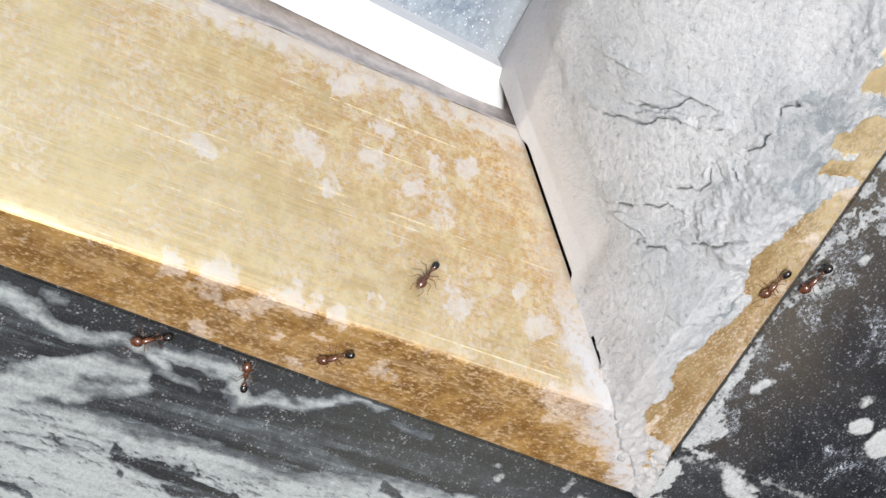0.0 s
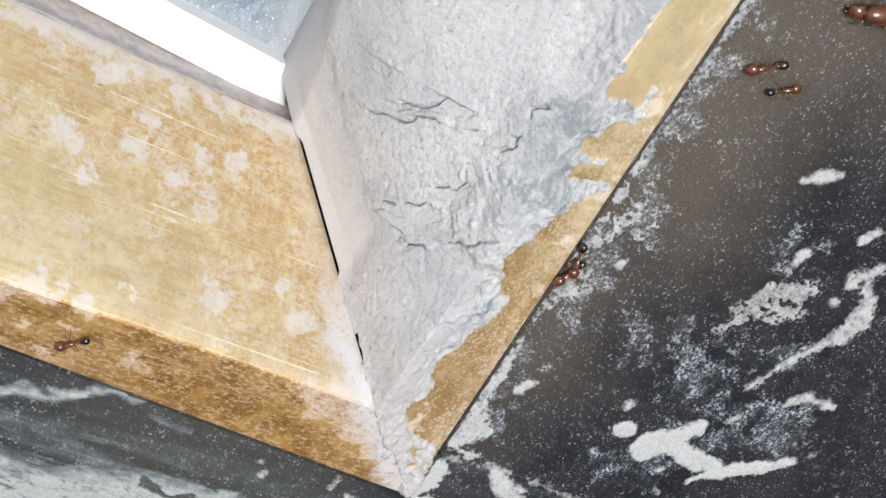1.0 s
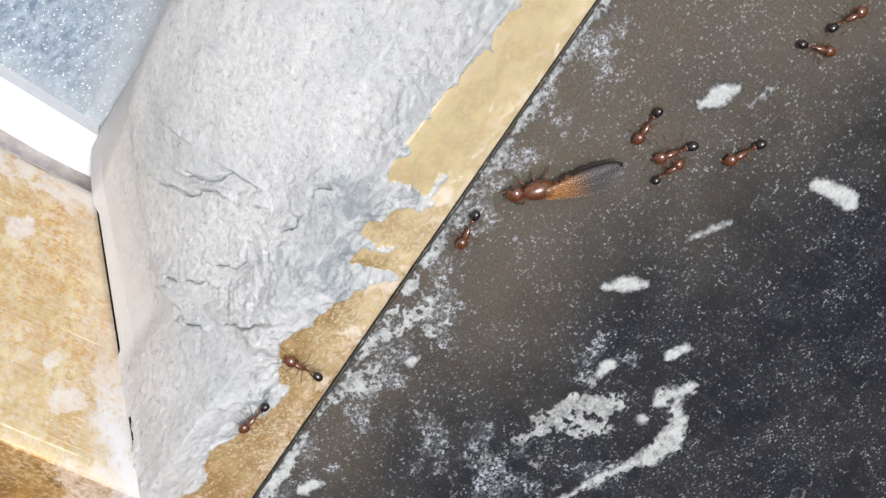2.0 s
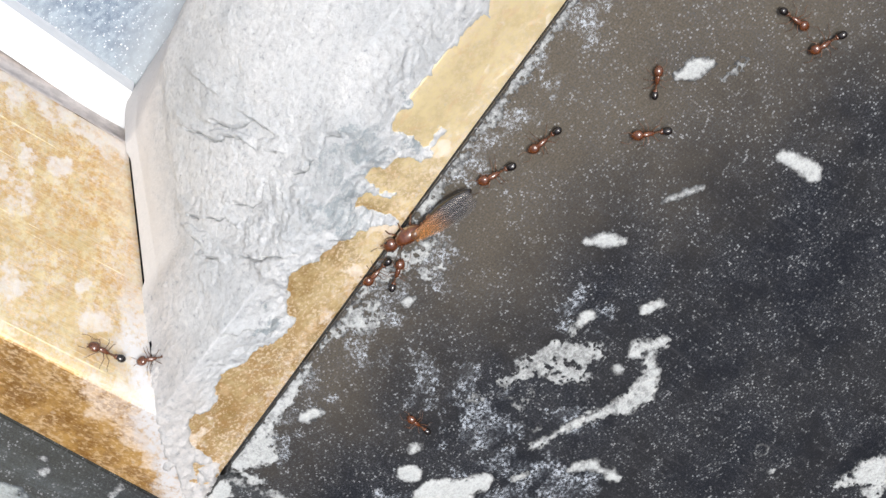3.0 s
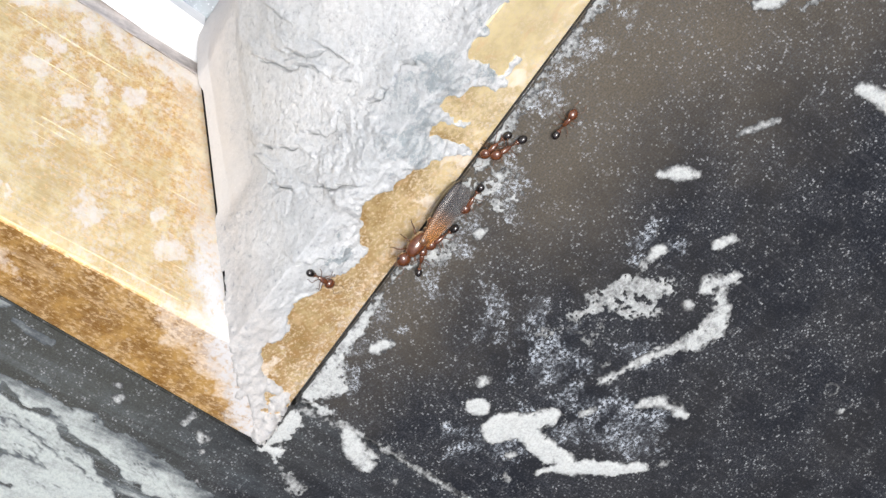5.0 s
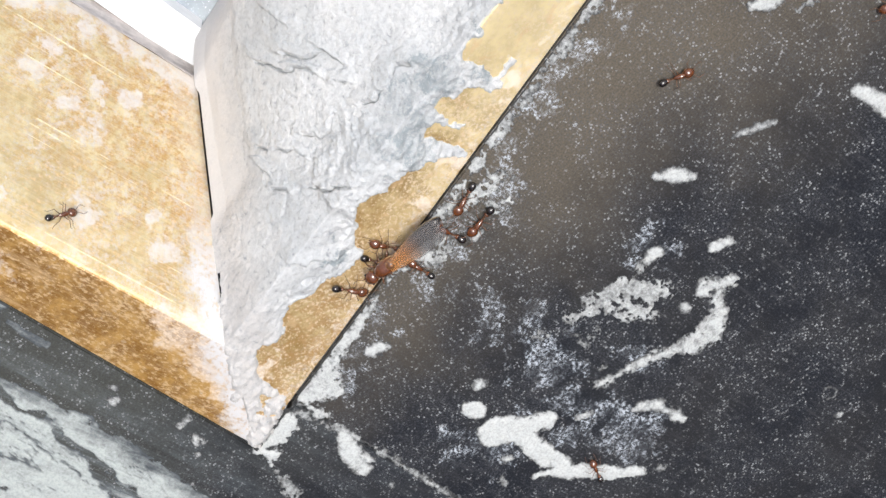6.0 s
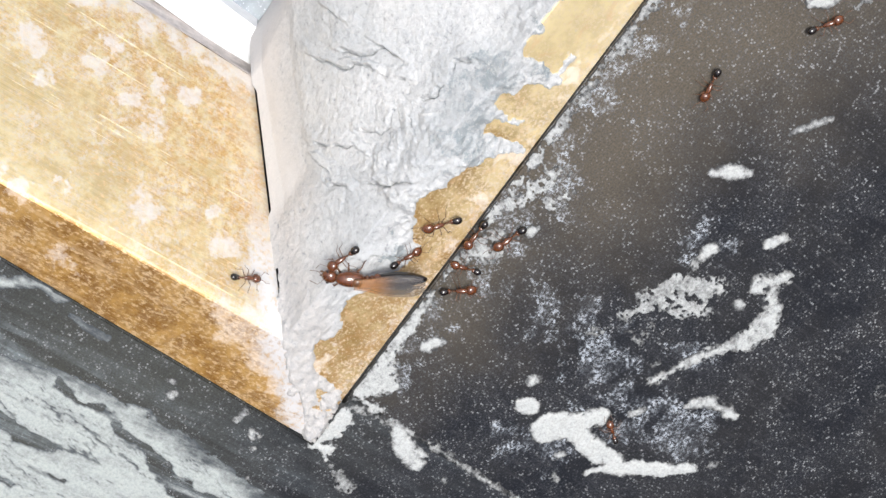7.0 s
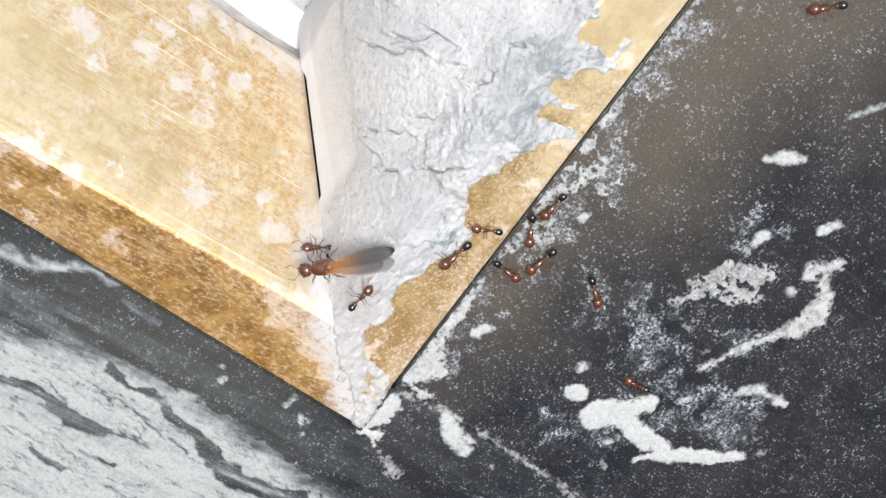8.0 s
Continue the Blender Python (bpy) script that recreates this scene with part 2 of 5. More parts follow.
def plaster_material():
    m, nt, b = material("dried lime plaster", 0.92)
    v = coords(nt)
    big = noise_tex(nt, v, 95, 4.0, 0.6)
    blotch = noise_tex(nt, v, 380, 5.0, 0.7)
    grain = noise_tex(nt, v, 1500, 5.0, 0.8)
    tiny = noise_tex(nt, v, 4200, 3.0, 0.7)
    c = blend(nt, ramp(nt, big, 0.35, 0.65), (0.47, 0.485, 0.495), (0.56, 0.565, 0.565))
    sep = nt.nodes.new("ShaderNodeSeparateXYZ")
    nt.links.new(v, sep.inputs[0])
    near = calc(nt, "ADD", calc(nt, "SUBTRACT", sep.outputs[0], sep.outputs[1]), calc(nt, "MULTIPLY", calc(nt, "SUBTRACT", big, 0.5), 0.012))
    c = blend(nt, ramp(nt, near, 0.004, 0.011, 0.8, 0.0), c, (0.50, 0.475, 0.455))
    # blue-grey damp stains, mostly where the coat runs out over the gold
    damp = spots(nt, [(4.45, 1.15, 0.3, 0.32), (4.75, 1.35, 0.4, 0.34), (5.2, 1.2, 0.35, 0.30), (5.05, 1.6, 0.4, 0.28), (5.5, 0.95, 0.3, 0.22), (4.2, 0.95, 0.3, 0.22),
                      (5.35, 1.9, 0.4, 0.2), (2.9, 0.85, 0.25, 0.12), (5.9, 1.6, 0.4, 0.16)], 0.0045, 350)
    damp = calc(nt, "MULTIPLY", damp, ramp(nt, blotch, 0.36, 0.58, 0.15, 1.0))
    c = blend(nt, damp, c, (0.25, 0.285, 0.30))
    cap = spots(nt, [(5.95, 1.55, 0.45, 0.26), (6.2, 1.75, 0.45, 0.28)], 0.0012, 300)
    c = blend(nt, calc(nt, "MULTIPLY", cap, 0.85), c, (0.62, 0.60, 0.58))
    foot = ramp(nt, calc(nt, "ADD", sep.outputs[2], calc(nt, "MULTIPLY", big, 0.006)), -0.0215, -0.0165, 1.0, 0.0)
    c = blend(nt, calc(nt, "MULTIPLY", foot, 0.8), c, (0.53, 0.505, 0.485))
    skim = calc(nt, "MULTIPLY", ramp(nt, near, 0.003, 0.008, 1.0, 0.0), ramp(nt, calc(nt, "ADD", sep.outputs[2], calc(nt, "MULTIPLY", big, 0.004)), -0.0075, -0.0055, 1.0, 0.0))
    coarse = calc(nt, "SUBTRACT", 1.0, calc(nt, "MULTIPLY", calc(nt, "MAXIMUM", calc(nt, "MAXIMUM", skim, cap), calc(nt, "MULTIPLY", foot, 0.8)), 0.75))
    c = blend(nt, calc(nt, "MULTIPLY", ramp(nt, grain, 0.36, 0.60, 0.55, 0.0), coarse), c, (0.34, 0.345, 0.355))
    pit = calc(nt, "MULTIPLY", ramp(nt, noise_tex(nt, v, 1500, 3.0, 0.6), 0.28, 0.37, 0.8, 0.0), coarse)
    c = blend(nt, pit, c, (0.27, 0.28, 0.295))
    c = blend(nt, ramp(nt, tiny, 0.56, 0.72, 0.0, 0.55), c, (0.60, 0.60, 0.59))
    nt.links.new(c, b.inputs["Base Color"])
    bump(nt, b, calc(nt, "MULTIPLY", calc(nt, "ADD", grain, calc(nt, "MULTIPLY", tiny, 0.6)), coarse), 0.65, 0.00040)
    return m


PLASTER = plaster_material()


def film_material(name, thin, pale, full, streaked=False):
    """Dried cement or lime on dark stone: where the layer is only a breath thick, the stone shows through."""
    m, nt, b = material(name, 0.88)
    v = coords(nt)
    grain = noise_tex(nt, v, 3000, 5.0, 0.8)
    patch = noise_tex(nt, coords(nt, (1, 0.22, 1), (0, 0, -7)) if streaked else v, 620, 5.0, 0.7, 0.5 if streaked else 0.0)
    sep = nt.nodes.new("ShaderNodeSeparateXYZ")
    nt.links.new(v, sep.inputs[0])
    thick = calc(nt, "ADD", sep.outputs[2], calc(nt, "MULTIPLY", calc(nt, "SUBTRACT", calc(nt, "ADD", calc(nt, "MULTIPLY", grain, 0.5 if streaked else 1.0), calc(nt, "MULTIPLY", patch, 1.6)), 1.05 if streaked else 1.3), full * (1.1 if streaked else 0.9)))
    c = blend(nt, ramp(nt, grain, 0.35, 0.6), tuple((0.8 if streaked else 0.72) * k for k in pale), pale)
    c = blend(nt, ramp(nt, thick, full * (-0.1 if streaked else 0.15), full * (1.3 if streaked else 1.25)), thin, c)
    nt.links.new(c, b.inputs["Base Color"])
    bump(nt, b, calc(nt, "ADD", grain, calc(nt, "MULTIPLY", patch, 0.6)), 0.6, 0.00022)
    return m


SPLASH = film_material("dried cement splash", (0.040, 0.041, 0.043), (0.46, 0.475, 0.47), 0.00016)
LIME = film_material("dried limewash", (0.045, 0.052, 0.060), (0.37, 0.40, 0.39), 0.00019, True)


def stone_material(name, smeared, scuffs=()):
    m, nt, b = material(name, 0.5)
    b.inputs["Specular IOR Level"].default_value = 0.22
    v = coords(nt)
    cloud = noise_tex(nt, v, 60, 4.0, 0.6)
    grit = noise_tex(nt, v, 4300, 2.0, 0.6)
    mid = noise_tex(nt, v, 420, 5.0, 0.7)
    swarm = noise_tex(nt, v, 150, 4.0, 0.65)
    honed = noise_tex(nt, coords(nt, (1, 0.12, 1), (0, 0, 35)), 1500, 4.0, 0.7)
    c = blend(nt, ramp(nt, cloud, 0.35, 0.65), (0.006, 0.007, 0.010), (0.013, 0.013, 0.014))
    sep = nt.nodes.new("ShaderNodeSeparateXYZ")
    nt.links.new(v, sep.inputs[0])
    # surroundings reflected in the polished stone, painted as a dull tone away from the corner
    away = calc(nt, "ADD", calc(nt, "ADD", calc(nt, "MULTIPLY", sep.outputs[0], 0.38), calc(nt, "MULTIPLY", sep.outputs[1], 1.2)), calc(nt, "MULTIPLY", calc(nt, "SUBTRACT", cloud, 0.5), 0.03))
    painted_sheen = calc(nt, "MULTIPLY", ramp(nt, away, -0.014, 0.026), ramp(nt, grit, 0.3, 0.7, 0.55, 1.0))
    painted_sheen = calc(nt, "MULTIPLY", painted_sheen, ramp(nt, sep.outputs[0], 0.14, 0.35, 1.0, 0.25))
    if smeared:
        painted_sheen = calc(nt, "MULTIPLY", painted_sheen, ramp(nt, sep.outputs[1], 0.030, 0.060, 1.0, 0.25))
    c = blend(nt, painted_sheen, c, (0.050, 0.051, 0.043) if smeared else (0.112, 0.094, 0.069))
    c = blend(nt, ramp(nt, honed, 0.52, 0.75, 0.0, 0.30), c, (0.08, 0.08, 0.085))
    grain = noise_tex(nt, v, 4000, 5.0, 0.85)
    c = blend(nt, calc(nt, "MULTIPLY", ramp(nt, grain, 0.48, 0.62, 0.0, 0.85), ramp(nt, swarm, 0.36, 0.62, 0.30, 0.95)), c, (0.072, 0.076, 0.085))
    # grit: loose crumbs of many sizes, gathered in swarms
    dust = None
    for scale, size, sparse in ((3600.0, 0.55, 0.40), (1800.0, 0.30, 0.70), (850.0, 0.18, 0.86)):
        mask, shade = crumbs(nt, scale, size, sparse, 0.00030)
        mask = calc(nt, "MULTIPLY", mask, ramp(nt, shade, 0.2, 1.0, 0.03, 0.55))
        dust = mask if dust is None else calc(nt, "MAXIMUM", dust, mask)
    dust = calc(nt, "MULTIPLY", dust, ramp(nt, calc(nt, "ADD", mid, calc(nt, "MULTIPLY", swarm, 0.6)), 0.68, 0.94, 0.12, 1.15))
    if scuffs:
        powder = calc(nt, "MULTIPLY", spots(nt, scuffs, 0.006, 260), ramp(nt, noise_tex(nt, v, 2100, 5.0, 0.85), 0.47, 0.58, 0.0, 1.0))
        powder = calc(nt, "MULTIPLY", powder, ramp(nt, mid, 0.40, 0.60, 0.10, 1.0))
        c = blend(nt, calc(nt, "MULTIPLY", powder, 0.9), c, (0.47, 0.51, 0.56))
    if smeared:
        s = coords(nt, (1, 0.07, 1), (0, 0, -6))
        streak = noise_tex(nt, s, 420, 7.0, 0.7, 0.5)
        # a thin veil of lime, thicker away from the frame
        reach = calc(nt, "ADD", sep.outputs[0], calc(nt, "MULTIPLY", sep.outputs[1], -0.12))
        zone = ramp(nt, calc(nt, "ADD", reach, calc(nt, "MULTIPLY", calc(nt, "SUBTRACT", cloud, 0.5), 0.02)), -0.020, -0.003, 1.0, 0.10)
        film = calc(nt, "MULTIPLY", calc(nt, "MULTIPLY", ramp(nt, streak, 0.42, 0.70), zone), ramp(nt, mid, 0.3, 0.65, 0.15, 0.55))
        c = blend(nt, film, c, (0.36, 0.42, 0.45))
    c = blend(nt, dust, c, (0.36, 0.37, 0.38))
    nt.links.new(c, b.inputs["Base Color"])
    nt.links.new(calc(nt, "ADD", ramp(nt, mid, 0.3, 0.7, 0.30, 0.42), calc(nt, "MULTIPLY", dust, 0.35)), b.inputs["Roughness"])
    bump(nt, b, calc(nt, "ADD", dust, calc(nt, "MULTIPLY", mid, 0.5)), 0.3, 0.00012)
    return m


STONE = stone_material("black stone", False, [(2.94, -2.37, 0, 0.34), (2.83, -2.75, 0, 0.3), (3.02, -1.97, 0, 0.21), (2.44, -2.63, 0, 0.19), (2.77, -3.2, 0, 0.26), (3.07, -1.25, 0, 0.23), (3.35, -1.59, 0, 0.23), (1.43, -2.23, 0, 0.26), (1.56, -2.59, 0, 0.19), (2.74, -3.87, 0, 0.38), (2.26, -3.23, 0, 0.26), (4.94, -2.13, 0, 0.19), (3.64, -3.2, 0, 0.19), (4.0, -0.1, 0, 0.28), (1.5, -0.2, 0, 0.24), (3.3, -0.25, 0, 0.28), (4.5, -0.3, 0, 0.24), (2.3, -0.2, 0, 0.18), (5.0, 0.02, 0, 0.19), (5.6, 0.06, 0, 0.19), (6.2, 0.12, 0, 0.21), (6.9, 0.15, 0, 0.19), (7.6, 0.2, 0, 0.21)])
STONE_SMEARED = stone_material("black stone with lime smears", True)


def glass_material():
    m, nt, b = material("dusty window glass", 0.25, 0.0, (0.55, 0.62, 0.68))
    v = coords(nt)
    s = coords(nt, (1, 1.8, 1), (0, 0, 35))
    dust = noise_tex(nt, s, 620, 8.0, 0.85)
    grit = noise_tex(nt, v, 3200, 2.0, 0.6)
    sep = nt.nodes.new("ShaderNodeSeparateXYZ")
    nt.links.new(v, sep.inputs[0])
    # powder lies thicker beside the plaster and along the strip
    side = calc(nt, "MINIMUM", sep.outputs[1], calc(nt, "ADD", sep.outputs[0], 0.002))
    drift = ramp(nt, calc(nt, "ADD", side, calc(nt, "MULTIPLY", calc(nt, "SUBTRACT", dust, 0.5), 0.012)), 0.027, 0.037, 1.0, 0.0)
    c = blend(nt, ramp(nt, dust, 0.34, 0.66), (0.09, 0.13, 0.19), (0.34, 0.40, 0.45))
    c = blend(nt, calc(nt, "MULTIPLY", drift, 0.55), c, (0.50, 0.51, 0.51))
    c = blend(nt, ramp(nt, grit, 0.64, 0.70), c, (0.85, 0.87, 0.9))
    nt.links.new(c, b.inputs["Base Color"])
    nt.links.new(ramp(nt, dust, 0.35, 0.7, 0.25, 0.05), b.inputs["Transmission Weight"])
    nt.links.new(ramp(nt, dust, 0.35, 0.65, 0.3, 0.7), b.inputs["Roughness"])
    return m


GLASS = glass_material()


def plain_material(name, color, rough, scale=600.0, vary=0.25):
    m, nt, b = material(name, rough)
    n = noise_tex(nt, coords(nt), scale, 4.0, 0.65)
    dark = tuple(c * (1 - vary) for c in color)
    nt.links.new(blend(nt, ramp(nt, n, 0.35, 0.65), dark, color), b.inputs["Base Color"])
    bump(nt, b, n, 0.25, 0.00015)
    return m


GASKET = plain_material("white glazing strip", (0.82, 0.82, 0.83), 0.45, 400, 0.06)
DARK = plain_material("dark cavity", (0.02, 0.02, 0.022), 0.9)
GROUT = plain_material("pale joint filler", (0.74, 0.67, 0.63), 0.95)

# ---- stone surround ----
SKEW = 0.06          # the stone edges open slightly wider than the frame


def skew(v):
    return SKEW * min(v, 8.0)


def slab(name, outline, material_, label, thick=2.0):
    """A stone slab: an outline (cm) with a small worn bevel at its top edge."""
    bm = bmesh.new()
    f = bm.faces.new([bm.verts.new((x * CM, y * CM, 0)) for x, y in outline])
    if f.normal.z < 0:
        f.normal_flip()
    bm.normal_update()
    ext = bmesh.ops.extrude_face_region(bm, geom=[f])
    for v in [g for g in ext["geom"] if isinstance(g, bmesh.types.BMVert)]:
        v.co.z -= thick * CM
    bmesh.ops.recalc_face_normals(bm, faces=bm.faces)
    top = [e for e in bm.edges if all(abs(v.co.z) < 1e-6 for v in e.verts)]
    bmesh.ops.bevel(bm, geom=top, offset=0.02 * CM, segments=2, affect="EDGES")
    me = bpy.data.meshes.new(name)
    bm.to_mesh(me)
    bm.free()
    ob = part(name, me, material_)
    return tagged(ob, label, "stone slab", kind="structure")


FAR = 150.0
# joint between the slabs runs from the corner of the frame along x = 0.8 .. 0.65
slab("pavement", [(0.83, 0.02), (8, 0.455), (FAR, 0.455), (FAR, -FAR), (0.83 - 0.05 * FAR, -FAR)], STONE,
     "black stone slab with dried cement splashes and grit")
slab("pavement", [(0.79, -0.02), (-0.025, -0.02), (0.455, 8.0), (0.455, FAR), (-FAR, FAR), (-FAR, -FAR), (0.79 - 0.05 * FAR, -FAR)], STONE_SMEARED,
     "black stone slab streaked with white lime smears")
slab("pavement", [(44, 0.56), (FAR, 0.56), (FAR, FAR), (0.56, FAR), (0.56, 44), (44, 44)], STONE, "black stone slab beyond the window frame")

# ---- window frame ----
# profile of a rail: distance from the stone edge, height
PROFILE = [(0.02, -1.2), (0.02, 0.01), (0.03, 0.040), (0.06, 0.050), (0.20, 0.068), (0.55, 0.130), (0.95, 0.222), (1.12, 0.262), (1.20, 0.272), (1.26, 0.255),
           (1.31, 0.20), (1.36, 0.115), (1.6, -0.32), (2.1, -1.22), (2.6, -2.12), (2.735, -2.36), (2.755, -2.42), (2.735, -2.47),
           (2.62, -2.55), (2.60, -3.0), (2.56, -3.95)]
LENGTH = 43.0


def rail(flip, gap):
    """One rail of the frame, cut at 45 degrees at the corner. flip: it runs along x instead of y."""
    runs = [-0.5] + [0.4 * i for i in range(1, 30)] + [14, 20, 30, LENGTH]
    verts = []
    for r in runs:
        for d, z in PROFILE:
            side = d + skew(max(r, d)) * (1 - min(d / 1.26, 1.0))
            verts.append((r, side, z) if flip else (side, r, z))
    faces = grid_faces(len(runs), len(PROFILE))
    if flip:
        faces = [f[::-1] for f in faces]
    me = mesh_of("rail", verts, faces)
    bm = bmesh.new()
    bm.from_mesh(me)
    away = Vector((1, -1, 0) if flip else (-1, 1, 0)).normalized()
    bmesh.ops.bisect_plane(bm, geom=bm.verts[:] + bm.edges[:] + bm.faces[:], plane_co=away * gap * 0.7 * CM, plane_no=away, clear_inner=True)
    bm.to_mesh(me)
    bm.free()
    me.set_sharp_from_angle(angle=radians(24))
    return me


window_frame = tagged(new("window_frame"), "gold anodised aluminium window frame, stained and smeared with plaster", "window frame")
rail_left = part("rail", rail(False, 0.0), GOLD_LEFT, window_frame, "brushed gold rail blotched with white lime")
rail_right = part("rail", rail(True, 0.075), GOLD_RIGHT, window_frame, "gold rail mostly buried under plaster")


def rebate():
    """The dusty step under the left rail's inner edge, down to the glazing strip."""
    prof = [(2.77, -2.39), (2.772, -2.45), (2.70, -2.56), (2.645, -2.60), (2.63, -3.0), (2.60, -3.9)]
    runs = [2.55 + 0.3 * i for i in range(40)] + [20, 40]
    verts = [(d + 0.012 * fbm(3 * r, 4 * z), r, z + 0.01 * fbm(5 * r, 2 * d, 2)) for r in runs for d, z in prof]
    return mesh_of("rebate", verts, [f[::-1] for f in grid_faces(len(runs), len(prof))])


part("rebate", rebate(), GROUT, window_frame, "dusty grey step under the gold rail")


def box(name, lo, hi, material_, parent=None, label="", bevel=0.03):
    bm = bmesh.new()
    bmesh.ops.create_cube(bm, size=1.0)
    for v in bm.verts:
        v.co = Vector([(lo[i] + (v.co[i] + 0.5) * (hi[i] - lo[i])) * CM for i in range(3)])
    if bevel:
        bmesh.ops.bevel(bm, geom=bm.edges, offset=bevel * CM, segments=2, affect="EDGES")
    me = bpy.data.meshes.new(name)
    bm.to_mesh(me)
    bm.free()
    return part(name, me, material_, parent, label)


# the far rails close the frame
box("rail", (41.3, 1.3, -3.9), (43.9, 41.3, 0.2), GOLD_LEFT, window_frame)
box("rail", (1.3, 41.3, -3.9), (43.9, 43.9, 0.2), GOLD_RIGHT, window_frame)
pane = box("pane", (2.2, 2.2, -4.25), (42, 42, -3.85), GLASS, window_frame, "dusty grey-blue glass pane", 0)
pane.visible_shadow = False


def gasket():
    """White glazing strip along the left rail, with a cut end near the corner."""
    prof = [(2.50, -3.86), (2.56, -3.15), (2.585, -3.10), (2.94, -3.42), (2.985, -3.47), (2.97, -3.86)]
    verts, runs = [], [0.0, 0.03, 0.06, 0.5, 1, 2, 4, 8, 20, 38]
    for i, r in enumerate(runs):
        for d, z in prof:
            inset = 0.02 if i == 0 else 0.0
            start = 2.68 + 0.42 * (d - 2.48)
            verts.append((d + SKEW * min(r, 8), start + r, z - inset if z > -3.8 else z))
    n = len(prof)
    faces = [f[::-1] for f in grid_faces(len(runs), n)]
    faces.append(tuple(range(n)))
    return mesh_of("gasket", verts, faces, False)


part("gasket", gasket(), GASKET, window_frame, "white plastic glazing strip with a cut end")

# plain unseen walls beyond the slabs, added to block low sky from the reflections
WALL = plain_material("dark brown painted wall", (0.045, 0.036, 0.028), 0.8, 20.0, 0.3)
tagged(box("wall_back", (-FAR, -104, 0), (FAR, -100, 108), WALL, None, "", 0), "unseen dark brown wall added to darken reflections in the stone", "wall", kind="structure")
tagged(box("wall_side", (-104, -100, 0), (-100, FAR, 118), WALL, None, "", 0), "unseen dark brown wall added to darken reflections in the smeared stone", "wall", kind="structure")
# the space under the glass and the ground below the slabs
box("subfloor", (-FAR, -FAR, -9), (FAR, FAR, -8), DARK, None, "", 0)
tagged(bpy.data.objects["subfloor"], "dark bed below the stone and the glass", "ground", kind="structure")
for lo, hi in (((-1.2, -1.2, -8), (0.0, 44, -2.0)), ((0.0, -1.2, -8), (44, 0.0, -2.0)), ((44, -1.2, -8), (45, 45, -2.0)), ((-1.2, 44, -8), (44, 45, -2.0))):
    tagged(box("wall_niche", lo, hi, DARK, None, "", 0), "dark masonry under the stone round the window", "wall", kind="structure")

# ---- plaster on the right rail ----
# gold bays (x, y, radius) that the plaster leaves bare, and plaster tongues that run out over the gold
BAYS = [(1.2, 0.58, 0.33), (0.95, 0.5, 0.26), (2.0, 0.58, 0.33), (2.4, 0.5, 0.28), (1.6, 0.45, 0.3), (3.35, 0.6, 0.30), (3.6, 0.72, 0.34), (3.95, 0.6, 0.33), (4.15, 0.55, 0.28),
        (4.67, 0.82, 0.14), (4.95, 0.90, 0.17), (5.12, 0.70, 0.24), (4.7, 0.6, 0.15), (5.67, 1.06, 0.17), (5.60, 0.78, 0.12), (5.75, 0.85, 0.16),
        (6.05, 1.0, 0.27), (6.42, 0.93, 0.33), (6.8, 0.86, 0.36), (7.3, 0.88, 0.33), (7.8, 0.82, 0.40), (8.4, 0.85, 0.36), (9, 0.8, 0.42)]
TONGUES = [(4.45, 0.9, 4.62, 0.40, 0.12, 0.05), (4.84, 1.02, 4.83, 0.82, 0.055, 0.04), (5.42, 1.0, 5.47, 0.62, 0.13, 0.05), (5.84, 1.3, 5.83, 1.17, 0.06, 0.05),
           (2.78, 0.9, 2.75, 0.72, 0.2, 0.12)]
CRACKS = [[(4.1, 2.4), (4.16, 2.36), (4.23, 2.25), (4.35, 2.17), (4.49, 2.14)], [(4.49, 2.17), (4.53, 2.08), (4.55, 2.0)], [(4.40, 1.84), (4.44, 1.81)],
          [(3.74, 2.51), (3.88, 2.37), (3.97, 2.26), (4.12, 2.23), (4.21, 2.17), (4.24, 2.06)], [(4.9, 1.53), (5.0, 1.55), (5.09, 1.48)], [(4.42, 1.58), (4.53, 1.52), (4.69, 1.51)],
          [(4.14, 1.5), (4.19, 1.58)], [(3.06, 2.02), (3.15, 1.96)], [(3.27, 1.88), (3.38, 1.79), (3.46, 1.77), (3.48, 1.71)], [(3.65, 1.8), (3.75, 1.73), (3.79, 1.66), (3.88, 1.65), (4.03, 1.68)],
          [(2.94, 1.88), (2.98, 1.75)], [(2.93, 1.7), (2.99, 1.65), (3.07, 1.59)], [(3.30, 1.5), (3.48, 1.37), (3.73, 1.22)], [(4.32, 2.68), (4.35, 2.61)], [(2.57, 1.22), (2.63, 1.09), (2.73, 0.97), (2.81, 0.85)]]


MITRE = [(1.48, 1.25, 0.88, 0.70, 0.17, 0.11), (0.88, 0.70, 0.38, 0.24, 0.09, 0.11), (0.9, 0.72, 0.85, 0.35, 0.10, 0.08)]


